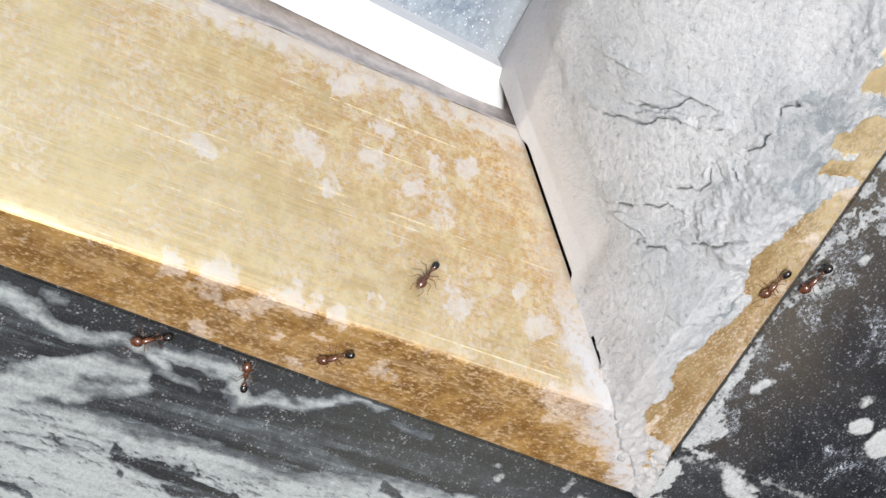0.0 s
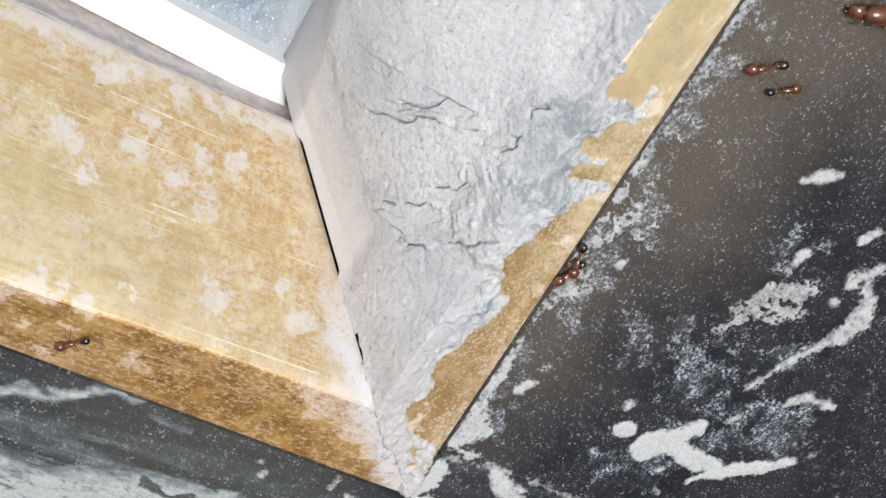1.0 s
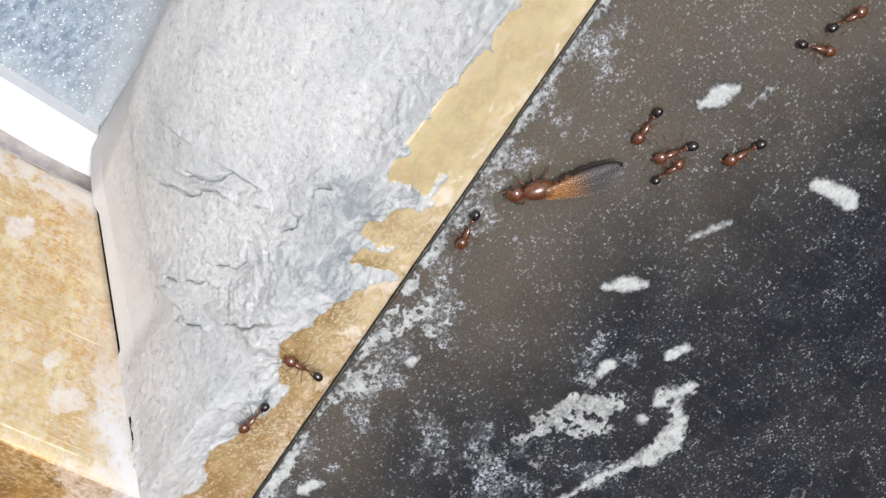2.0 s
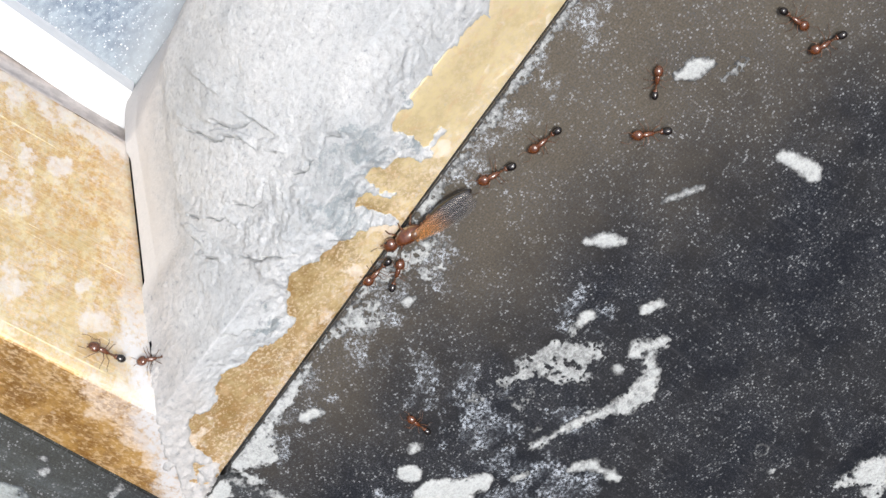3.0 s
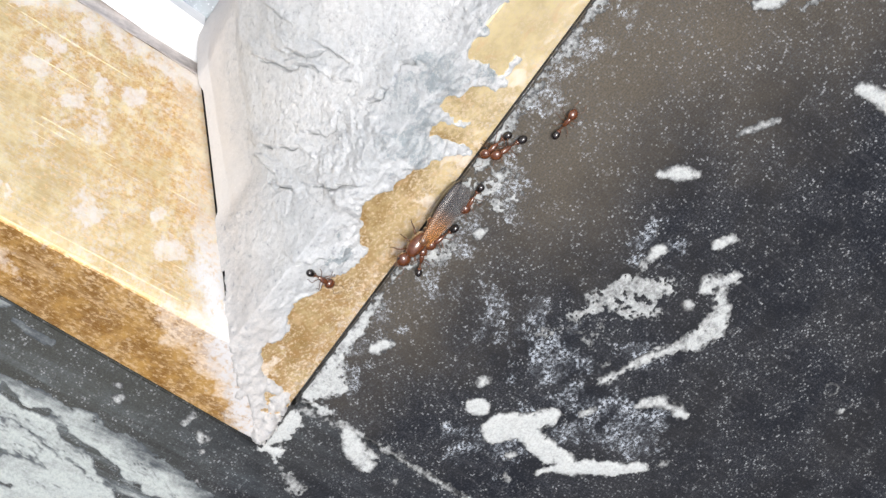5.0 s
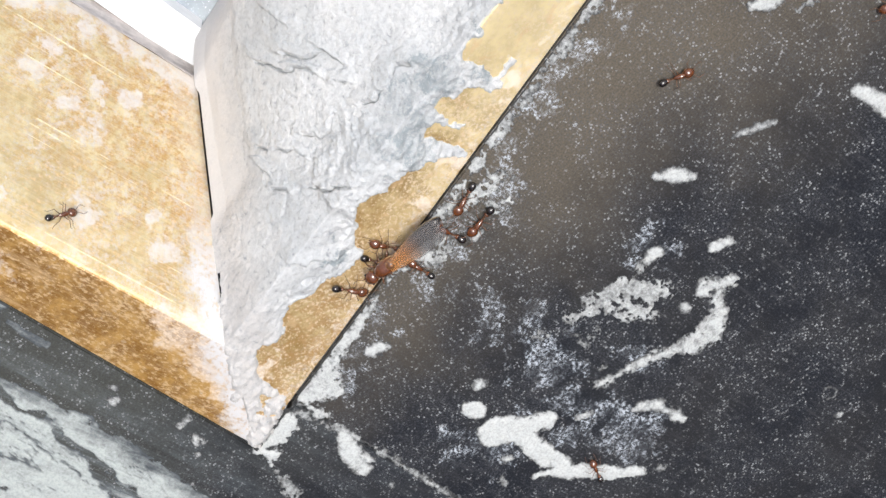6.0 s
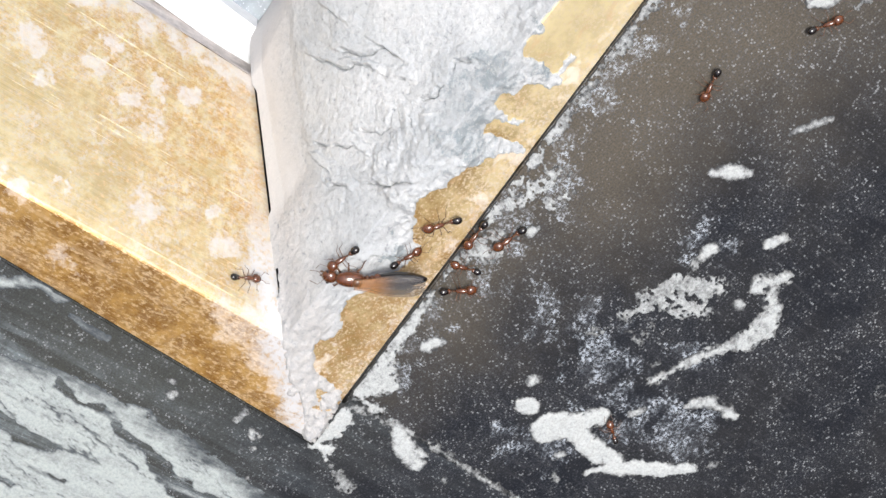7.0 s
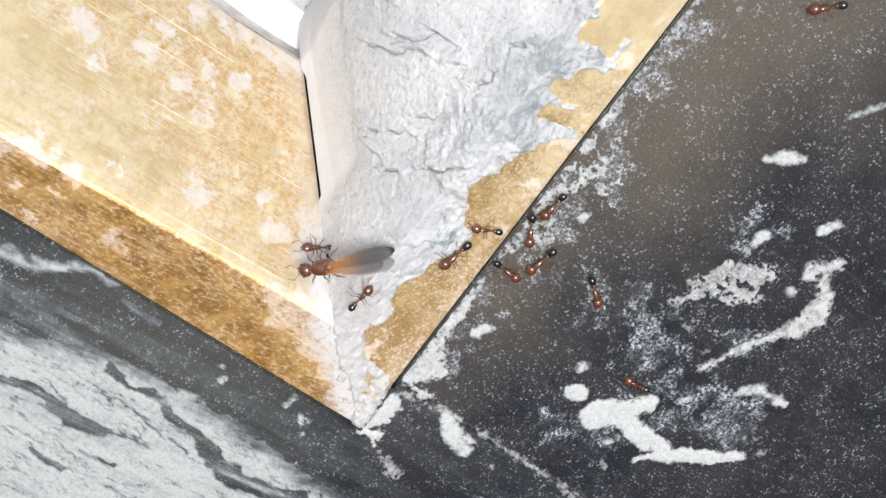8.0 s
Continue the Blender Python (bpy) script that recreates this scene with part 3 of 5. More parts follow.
def base_section(q):
    """The rail's surface at a distance q along its section from the outer edge: y, z and the outward normal (y, z)."""
    if q < 1.2:
        n = smooth01((q - 0.75) / 1.0)
        a = math.atan2(0.99, -0.12) * (1 - n) + math.atan2(0.487, 0.873) * n
        return q + 0.03, 0.004 + 0.226 * q, math.cos(a), math.sin(a)
    if q < 4.27:
        k = (q - 1.2) / 3.07
        n = smooth01((q - 0.75) / 1.0)
        a = math.atan2(0.99, -0.12) * (1 - n) + math.atan2(0.487, 0.873) * n
        return 1.23 + 1.52 * k, 0.275 - 2.68 * k, math.cos(a), math.sin(a)
    k = min((q - 4.27) / 1.5, 1.0)
    return 2.75 + 0.42 * k - 0.36 * k * k, -2.41 - 1.31 * k - 0.19 * k * k, 0.873, 0.487


def bare(x, y):
    """Above zero where gold shows on the front face, in cm from the plaster's edge."""
    d = 0.64 - y + 0.05 * fbm(2.2 * x, 2.2 * y, 3.0)
    d = max(d, max(r - math.hypot(x - a, y - b) for a, b, r in BAYS))
    d = max(d, -capsule(x, y, 6.1, 0.72, 10.5, 0.72, 0.30, 0.36))
    for ax, ay, bx, by, ra, rb in TONGUES:
        d = min(d, capsule(x, y, ax, ay, bx, by, ra, rb))
    if y < 1.232:
        d = max(d, 0.8 * (y - x) - 0.05 + 0.16 * fbm(3.5 * x, 3.5 * y, 9.0))
    for ax, ay, bx, by, ra, rb in MITRE:
        d = min(d, capsule(x, y, ax, ay, bx, by, ra, rb))
    return d + 0.035 * fbm(9 * x, 9 * y, 1.0)


def crack_depth(x, y):
    """Distance to the nearest crack, and whether the point lies on its upper lip."""
    best, upper = 9.0, 0.0
    wx, wy = x + 0.03 * fbm(9 * x, 9 * y, 7), y + 0.03 * fbm(9 * x, 9 * y, 11)
    for line in CRACKS:
        if min(abs(wx - a) + abs(wy - b) for a, b in line) > 0.6:
            continue
        for (ax, ay), (bx, by) in zip(line, line[1:]):
            d = capsule(wx, wy, ax, ay, bx, by, 0, 0)
            if d < best:
                turn = (bx - ax) * (wy - ay) - (by - ay) * (wx - ax)
                best, upper = d, turn * (1 if line[-1][0] >= line[0][0] else -1)
    return best, upper > 0


def plaster_height(x, q):
    y, z, _, _ = base_section(q)
    down = max(q - 1.2, 0.0)                                  # distance down the sloping face
    # the coat thickens away from the corner, fills the slope like a fillet and thins towards the glass
    rise = smooth01((x - 1.7 - 0.30 * down) / 3.0)
    coat = 0.05 + 0.56 * rise * smooth01((q - 1.15) / 2.3) * (1 - 0.8 * smooth01((q - 4.0) / 1.5))
    rough = smooth01((x - (2.15 + 0.48 * down + 0.22 * fbm(1.3 * x, 1.3 * q, 5))) / 0.3) if q > 1.25 else 1.0
    rough = max(rough, 1 - smooth01((down - 1.05) / 0.25))
    _, _, ny, nz = base_section(q)
    px, py, pz = x, y + ny * coat, z + nz * coat
    lump = 0.030 * fbm(0.8 * px, 0.8 * py, 0.8 * pz) + 0.008 * fbm(2.4 * px, 2.4 * py, 2.4 * pz + 4) + 0.0045 * fbm(6 * px, 6 * py, 6 * pz, 3) + 0.003 * fbm(16 * px, 16 * py, 16 * pz, 2)
    shelf = 0.009 * smooth01((fbm(1.7 * px + 4, 1.7 * py, 1.7 * pz) - 0.16) / 0.05) + 0.005 * smooth01((fbm(3.4 * px, 3.4 * py, 3.4 * pz + 12) - 0.22) / 0.06)
    coat *= 0.25 + 0.75 * smooth01((x - y) / 0.5)
    h = coat + (0.15 + 0.85 * rough) * lump + rough * shelf + 0.035 * rough
    if q < 1.9:
        d = bare(x, y + skew(x) * (1 - min(y / 1.26, 1.0)))
        edge = smooth01((0.030 - d) / 0.032)
        thin = 0.034 + 0.026 * fbm(7 * x, 7 * q, 7) + 0.05 * smooth01(-d / 0.15) * max(fbm(3.2 * x, 3.2 * q, 17), 0.0) + 0.12 * smooth01((x - 3.2) / 0.3) * (1 - smooth01((x - 4.3) / 0.3))
        t = smooth01(-d / 0.40) * smooth01((q - 0.55) / 0.65)
        thin += 0.030 * max(fbm(14 * x, 14 * q, 31), 0.0)      # granular where it was dabbed on
        h = (thin + (max(h, thin) - thin) * t) * edge - 0.06 * (1 - edge)
    c, upper = crack_depth(px, py)
    if c < 0.35 and h > 0:
        if upper:                                             # the upper lip stands proud
            h += 0.040 * (1 - smooth01(c / 0.22)) * smooth01((c - 0.004) / 0.012)
        h -= 0.10 * (1 - smooth01((c - 0.002) / 0.009)) * smooth01((h - 0.02) / 0.06)
    if q > 1.2:
        h = max(h, 0.042)
    return h


def plaster_coat():
    xs = [0.1 + 0.030 * i for i in range(67)] + [2.1 + 0.020 * i for i in range(35)] + [2.8 + 0.012 * i for i in range(200)] + [5.2 + 0.020 * i for i in range(70)] + [6.6 + 0.03 * i for i in range(67)] + [8.62 + 0.3 * i for i in range(14)] + [14, 18, 26, 41]
    qs = [0.04 + 0.0167 * i for i in range(60)] + [1.04 + 0.020 * i for i in range(13)] + [1.3 + 0.012 * i for i in range(108)] + [2.6 + 0.02 * i for i in range(47)] + [3.54 + 0.032 * i for i in range(69)]
    verts = []
    for x in xs:
        for q in qs:
            y, z, ny, nz = base_section(q)
            h = plaster_height(x, q)
            yy, zz = y + ny * h, z + nz * h
            crevice = 0.072 * (smooth01((q - 2.55) / 0.05) * (1 - smooth01((q - 4.0) / 0.2)) + smooth01((q - 1.62) / 0.05) * (1 - smooth01((q - 1.93) / 0.02))) - 0.015
            xx = max(x, y + 0.025 + crevice) if q > 1.2 else x      # the coat ends at the mitre, where a crevice stays open
            lift = skew(x) * (1 - min(y / 1.26, 1.0)) if q < 1.2 else 0.0
            if q < 1.2 and x < y:
                zz -= 0.226 * (y - x)                      # on the neighbouring rail
            verts.append((xx, yy + lift, zz))
    cols = len(qs)
    skim, crust = [], []
    for f in grid_faces(len(xs), cols):
        x, q = xs[f[0] // cols], qs[f[0] % cols]
        y = base_section(q)[0]
        if qs[f[0] % cols + 1] > 1.19 and xs[f[3] // cols] < y + 0.01:
            continue                                       # folded away behind the mitre
        (skim if q > 1.5 and x - y < 0.42 + 0.2 * fbm(1.3 * x, 1.3 * q, 5) else crust).append(f)
    return [mesh_of(name, *compact(verts, faces)) for name, faces in (("skim_coat", skim), ("crust", crust))]


plaster = tagged(new("plaster"), "rough cracked grey-white plaster smeared over the gold frame", "plaster")
for me in plaster_coat():
    part(me.name, me, PLASTER, plaster, "smooth beige skim of plaster" if me.name.startswith("skim") else "")

# ---- dried splashes and smears on the stone ----
def splash(shapes, height, label, holes=0.03, wobble=0.035, fine=5.0, base=0.0, name="splash", res=0.015, mat=None, category="cement splash"):
    """A dried drop or run of cement: a low, gritty mound round a few tapered strokes; holes: how pitted it is."""
    shapes = [(a, b, c_, d_, 1.09 * e + 0.006, 1.09 * f + 0.006) for a, b, c_, d_, e, f in shapes]
    pad = 0.12
    x0 = min(min(s[0] - s[4], s[2] - s[5]) for s in shapes) - pad
    x1 = max(max(s[0] + s[4], s[2] + s[5]) for s in shapes) + pad
    y0 = min(min(s[1] - s[4], s[3] - s[5]) for s in shapes) - pad
    y1 = max(max(s[1] + s[4], s[3] + s[5]) for s in shapes) + pad
    nx, ny = max(int((x1 - x0) / res), 6), max(int((y1 - y0) / res), 6)
    verts, keep, index = [], {}, {}
    field = {}
    for i in range(nx + 1):
        for j in range(ny + 1):
            x, y = x0 + (x1 - x0) * i / nx, y0 + (y1 - y0) * j / ny
            d = min(capsule(x, y, *s) for s in shapes) - 0.01
            d += wobble * fbm(fine * x, fine * y, 5.5) + 0.018 * fbm(17 * x, 17 * y, 3.5) + holes * (max(fbm(17 * x, 17 * y, 8.8) - 0.05, 0.0) + 0.15 * fbm(40 * x, 40 * y, 1.8))
            field[i, j] = (x, y, d)
    faces = []

    def vert(i, j):
        if (i, j) not in index:
            x, y, d = field[i, j]
            h = 0.32 * height * smooth01(-d / 0.09) * (0.75 + 0.35 * fbm(6 * x, 6 * y, 2.2)) + 0.004 * smooth01(-d / 0.03) * (1 + 0.6 * fbm(20 * x, 20 * y, 3.3))
            index[i, j] = len(verts)
            inside = base == 0 and x > skew(y) - 0.035 and y > skew(x) - 0.035
            verts.append((x, y, base + (h + 0.003 if d < 0 and not inside else -0.06)))
        return index[i, j]

    for i in range(nx):
        for j in range(ny):
            if min(field[i + a, j + b][2] for a in (0, 1) for b in (0, 1)) < 0.0:
                faces.append((vert(i, j), vert(i + 1, j), vert(i + 1, j + 1), vert(i, j + 1)))
    whole = None
    for piece in islands(faces):
        if whole is not None and len(piece) < 24:
            break
        ob = tagged(part(name, mesh_of(name, *compact(verts, piece)), mat or SPLASH), label, category, "splashes on the stone")
        whole = whole or ob
    return whole


DROP = "small drop of dried grey-white cement on black stone"
for shapes, h in (([(1.93, -0.33, 2.05, -0.40, 0.075, 0.08)], 0.06), ([(2.24, -1.71, 2.27, -1.72, 0.07, 0.075)], 0.05), ([(1.92, -1.89, 1.93, -1.94, 0.145, 0.14)], 0.06),
                  ([(4.52, -3.11, 4.54, -3.10, 0.06, 0.055)], 0.05), ([(5.31, -2.82, 5.46, -2.90, 0.065, 0.08)], 0.05), ([(-0.15, 1.89, -0.15, 1.90, 0.05, 0.05)], 0.04),
                  ([(-0.34, 1.78, -0.33, 1.79, 0.075, 0.06)], 0.04), ([(4.45, -5.97, 4.46, -5.97, 0.05, 0.05)], 0.03), ([(-1.06, 0.66, -1.06, 0.67, 0.035, 0.03)], 0.03),
                  ([(-0.19, -0.59, -0.19, -0.60, 0.03, 0.03)], 0.03), ([(3.85, -0.36, 3.93, -0.42, 0.075, 0.06)], 0.05), ([(4.66, -0.27, 4.70, -0.28, 0.035, 0.03)], 0.02),
                  ([(1.55, -1.1, 1.56, -1.12, 0.03, 0.02)], 0.02), ([(2.4, -2.9, 2.42, -2.93, 0.035, 0.03)], 0.02), ([(1.55, -2.75, 1.56, -2.8, 0.045, 0.04)], 0.03)):
    splash(shapes, h, DROP, wobble=0.045, fine=8.0, holes=0.03)
splash([(1.78, -2.35, 1.95, -2.49, 0.20, 0.19), (2.07, -2.61, 2.28, -2.77, 0.16, 0.15), (1.94, -2.74, 1.84, -3.17, 0.16, 0.17), (1.85, -3.02, 1.86, -3.41, 0.13, 0.12),
        (1.51, -3.24, 1.84, -3.51, 0.05, 0.10), (1.82, -3.53, 2.09, -4.03, 0.105, 0.13), (2.09, -4.03, 2.31, -4.36, 0.125, 0.06)], 0.07,
       "large splash of dried cement with a long run on black stone", holes=0.05, wobble=0.05)
splash([(2.49, -4.55, 2.52, -4.58, 0.06, 0.05)], 0.02, DROP, holes=0.12)
splash([(1.23, -2.88, 1.22, -2.98, 0.05, 0.05)], 0.02, DROP, holes=0.14)
splash([(3.00, -3.62, 3.13, -3.72, 0.025, 0.05), (3.12, -3.68, 3.26, -3.82, 0.085, 0.09), (3.24, -3.83, 3.24, -4.01, 0.065, 0.065), (3.25, -4.14, 3.26, -4.24, 0.10, 0.085)], 0.05,
       "beaded streak of dried cement on black stone")
splash([(2.54, -3.11, 2.66, -3.18, 0.045, 0.05)], 0.02, DROP, holes=0.12)
splash([(4.88, -3.14, 5.10, -3.32, 0.12, 0.09), (4.92, -3.31, 4.68, -3.49, 0.085, 0.08), (4.68, -3.49, 4.43, -3.62, 0.115, 0.19), (4.43, -3.62, 4.19, -3.56, 0.19, 0.155),
        (4.19, -3.56, 3.82, -3.32, 0.13, 0.075), (3.82, -3.32, 3.35, -3.09, 0.075, 0.065), (3.35, -3.09, 3.10, -2.99, 0.065, 0.08)], 0.034, "hook-shaped run of dried cement on black stone", holes=0.10, wobble=0.05)
splash([(3.25, -2.83, 3.32, -2.89, 0.05, 0.045)], 0.02, DROP, holes=0.12)
splash([(3.66, -2.09, 4.00, -2.20, 0.09, 0.17), (4.00, -2.20, 4.32, -2.35, 0.17, 0.20), (4.31, -2.37, 4.54, -2.76, 0.22, 0.14), (4.10, -2.56, 4.21, -2.89, 0.17, 0.10),
        (4.47, -2.29, 4.66, -2.27, 0.06, 0.05)], 0.024, "pitted thin patch of dried cement on black stone", holes=0.26, fine=7, wobble=0.09)
splash([(4.73, -2.28, 4.88, -2.30, 0.055, 0.08)], 0.06, DROP)
splash([(3.43, -2.07, 3.43, -2.40, 0.05, 0.06), (3.43, -2.40, 3.63, -2.44, 0.045, 0.03)], 0.014, "faint wisp of dried cement on black stone", holes=0.22, wobble=0.10)
splash([(3.25, -1.95, 3.55, -2.1, 0.05, 0.04)], 0.015, "faint scuffed patch of dried cement on black stone", holes=0.4, wobble=0.12)
splash([(5.63, -1.62, 5.78, -1.82, 0.07, 0.095), (5.78, -1.82, 5.86, -1.96, 0.08, 0.05)], 0.05, "oval drop of dried cement on black stone")
splash([(6.48, -2.0, 6.72, -2.14, 0.015, 0.055), (6.72, -2.14, 6.88, -2.25, 0.055, 0.03)], 0.03, "leaf-shaped fleck of dried cement on black stone", wobble=0.03)
splash([(7.72, -1.10, 7.86, -1.19, 0.07, 0.13), (7.86, -1.19, 8.00, -1.28, 0.13, 0.07)], 0.07, "thick white drop of dried cement on black stone", wobble=0.03)
splash([(7.92, -1.52, 8.18, -1.58, 0.03, 0.05)], 0.02, "scraped streak of dried cement on black stone", holes=0.3, wobble=0.1)
splash([(7.72, -2.78, 7.74, -2.95, 0.08, 0.06), (7.76, -2.98, 7.78, -3.24, 0.09, 0.11)], 0.05, "broken drop of dried cement on black stone")
splash([(4.75, -6.95, 4.9, -7.0, 0.06, 0.12), (5.15, -7.15, 5.6, -7.8, 0.22, 0.36), (4.9, -7.35, 4.95, -7.45, 0.08, 0.16)], 0.04, "large lump of dried cement on black stone", holes=0.15)
ring = [2 * math.pi * k / 10 for k in range(11)]
splash([(4.61 + 0.095 * math.cos(a), -5.60 + 0.095 * math.sin(a), 4.61 + 0.095 * math.cos(b), -5.60 + 0.095 * math.sin(b), 0.008, 0.008) for a, b in zip(ring, ring[1:])], 0.008,
       "faint dried ring of cement water on black stone", holes=0.06, wobble=0.02, res=0.010)
# along the frame
splash([(0.95, -0.06, 1.23, -0.20, 0.16, 0.17), (1.26, -0.09, 1.78, 0.01, 0.16, 0.115), (1.78, 0.01, 2.33, 0.05, 0.11, 0.075), (2.33, 0.05, 2.6, 0.06, 0.075, 0.05), (0.86, -0.23, 0.87, -0.42, 0.11, 0.05)], 0.04,
       "crumbly cement crust along the edge of black stone", holes=0.15, wobble=0.08)
splash([(2.5, 0.06, 3.1, 0.10, 0.04, 0.05), (3.1, 0.06, 3.6, -0.02, 0.07, 0.12), (3.35, -0.10, 3.5, -0.22, 0.08, 0.09)], 0.03, "patchy cement crust along the edge of black stone", holes=0.26, wobble=0.12)
splash([(3.7, 0.12, 4.3, 0.14, 0.09, 0.10), (4.05, -0.02, 4.45, -0.10, 0.13, 0.12), (4.25, -0.30, 4.40, -0.38, 0.09, 0.07), (4.5, 0.15, 5.0, 0.2, 0.09, 0.06)], 0.035,
       "patchy cement crust with pits on black stone", holes=0.28, wobble=0.13)
splash([(5.0, 0.20, 5.9, 0.27, 0.07, 0.05), (5.9, 0.27, 7.2, 0.36, 0.055, 0.08), (7.2, 0.36, 8.6, 0.44, 0.08, 0.06)], 0.025, "thin pale cement line along the stone edge", holes=0.2, wobble=0.07)
splash([(0.73, -0.77, 0.58, -1.01, 0.08, 0.14), (0.58, -1.01, 0.42, -1.27, 0.14, 0.12), (0.59, -1.12, 0.59, -1.27, 0.095, 0.07)], 0.05, "drip of dried cement beside the stone joint", holes=0.04)
splash([(0.72, -0.15, 0.78, -0.75, 0.04, 0.045), (0.78, -0.76, 0.76, -1.30, 0.04, 0.04), (0.76, -1.30, 0.69, -2.28, 0.048, 0.042), (0.69, -2.28, 0.60, -3.13, 0.042, 0.05), (0.60, -3.13, 0.52, -4.2, 0.05, 0.04)], 0.025,
       "pale mortar filling the joint between stone slabs", holes=0.10, wobble=0.05, fine=9)
splash([(0.13, -0.05, 0.53, -0.13, 0.115, 0.125), (0.53, -0.09, 0.48, -0.23, 0.11, 0.065), (-0.03, -0.06, 0.0, -0.26, 0.08, 0.095), (-0.05, -0.23, -0.15, -0.32, 0.065, 0.04)], 0.10,
       "crumbled cement heap at the frame's corner", holes=0.08, wobble=0.07)
splash([(-0.19, -0.43, -0.37, -0.81, 0.05, 0.09)], 0.012, "faint powdery smear of cement on black stone", holes=0.28, wobble=0.12)
for shapes in ([(-0.20, 0.95, -0.10, 0.92, 0.06, 0.055)], [(-0.26, 0.73, -0.35, 0.63, 0.055, 0.05), (-0.45, 0.54, -0.48, 0.53, 0.055, 0.05)], [(-1.09, 0.75, -1.06, 0.71, 0.045, 0.035)],
               [(-0.89, 0.35, -0.88, 0.36, 0.04, 0.03)], [(0.42, -1.77, 0.37, -1.78, 0.04, 0.04)]):
    splash(shapes, 0.03, "small drip of dried cement on black stone", holes=0.08, wobble=0.06)
splash([(0.16, 0.12, 0.42, 0.15, 0.09, 0.13), (0.45, 0.16, 0.74, 0.22, 0.13, 0.08)], 0.30, "cement lump plugging the frame's outer corner", base=0.06, wobble=0.10, holes=0.08, mat=PLASTER, category="cement lump")


LIME_STROKES = [(0.12, 7.75, 0.05, 7.29, 0.10, 0.11), (0.05, 7.29, -0.08, 6.85, 0.085, 0.075), (-0.08, 6.85, 0.0, 6.24, 0.06, 0.05), (0.0, 6.24, -0.14, 5.83, 0.05, 0.08), (-0.14, 5.83, -0.30, 5.39, 0.065, 0.05),
                (0.01, 5.95, 0.06, 5.60, 0.08, 0.08), (0.06, 5.60, 0.02, 5.21, 0.09, 0.09), (0.02, 5.21, -0.32, 5.01, 0.09, 0.12), (-0.70, 7.05, -0.32, 6.48, 0.13, 0.13), (-0.32, 6.48, -0.30, 6.01, 0.13, 0.08)]
LIME_RUNS = [(-1.03, 7.29, -0.72, 6.69, 0.19, 0.17), (-0.79, 6.67, -0.46, 6.01, 0.14, 0.11), (-0.33, 4.94, -0.05, 4.35, 0.06, 0.07), (-0.05, 4.35, 0.17, 3.51, 0.07, 0.035),
             (-0.95, 2.2, -0.72, 1.9, 0.05, 0.05), (-0.02, 3.27, -0.03, 2.87, 0.012, 0.012), (0.25, 7.15, 0.26, 7.04, 0.04, 0.03)]
# bare veins wiped out of the lime
VEINS = [(-0.95, 2.98, -1.04, 2.59, 0.10, 0.075), (-1.04, 2.59, -0.94, 2.22, 0.06, 0.10), (-0.94, 2.22, -1.16, 1.78, 0.075, 0.12), (-1.16, 1.78, -1.54, 0.81, 0.12, 0.17), (-1.54, 0.81, -1.39, 0.06, 0.14, 0.2),
         (-1.71, 3.97, -1.68, 3.40, 0.10, 0.09), (-1.68, 3.40, -1.83, 2.94, 0.10, 0.165), (-1.83, 2.94, -1.78, 2.51, 0.165, 0.09), (-1.46, 3.67, -1.57, 3.24, 0.04, 0.045), (-1.38, 2.96, -1.27, 2.42, 0.03, 0.038),
         (-1.27, 2.42, -1.42, 2.17, 0.038, 0.03), (-1.38, 2.20, -1.50, 1.57, 0.038, 0.055), (-2.27, 3.68, -2.30, 3.0, 0.03, 0.046)]
VEINS_FAR = [(-2.24, 3.02, -1.99, 2.47, 0.03, 0.03), (-2.17, 2.60, -2.14, 2.23, 0.06, 0.06), (-2.51, 3.11, -2.56, 2.70, 0.07, 0.07), (-1.38, 3.85, -1.22, 3.30, 0.022, 0.035),
             (-1.33, 5.99, -1.73, 5.76, 0.07, 0.07), (-1.65, 6.50, -1.72, 5.98, 0.04, 0.04), (-1.43, 5.90, -1.65, 5.05, 0.125, 0.18), (-1.57, 5.08, -1.68, 4.57, 0.13, 0.13), (-1.34, 6.60, -1.29, 6.01, 0.033, 0.04),
             (-2.24, 6.91, -2.41, 6.61, 0.07, 0.085), (-2.0, 1.6, -2.1, 0.6, 0.03, 0.04), (-2.7, 2.0, -2.5, 0.6, 0.02, 0.04)]
LIME_EDGE = [(-2.5, -1.7), (-0.4, -1.15), (1.3, -0.78), (2.6, -0.74), (3.6, -0.92), (4.2, -1.22), (5.0, -1.05), (6.0, -1.12), (7.0, -1.0), (9.0, -0.8)]


def lime_edge(y):
    for (a, u), (b, w) in zip(LIME_EDGE, LIME_EDGE[1:]):
        if y <= b:
            return u + (w - u) * (y - a) / (b - a)
    return LIME_EDGE[-1][1]


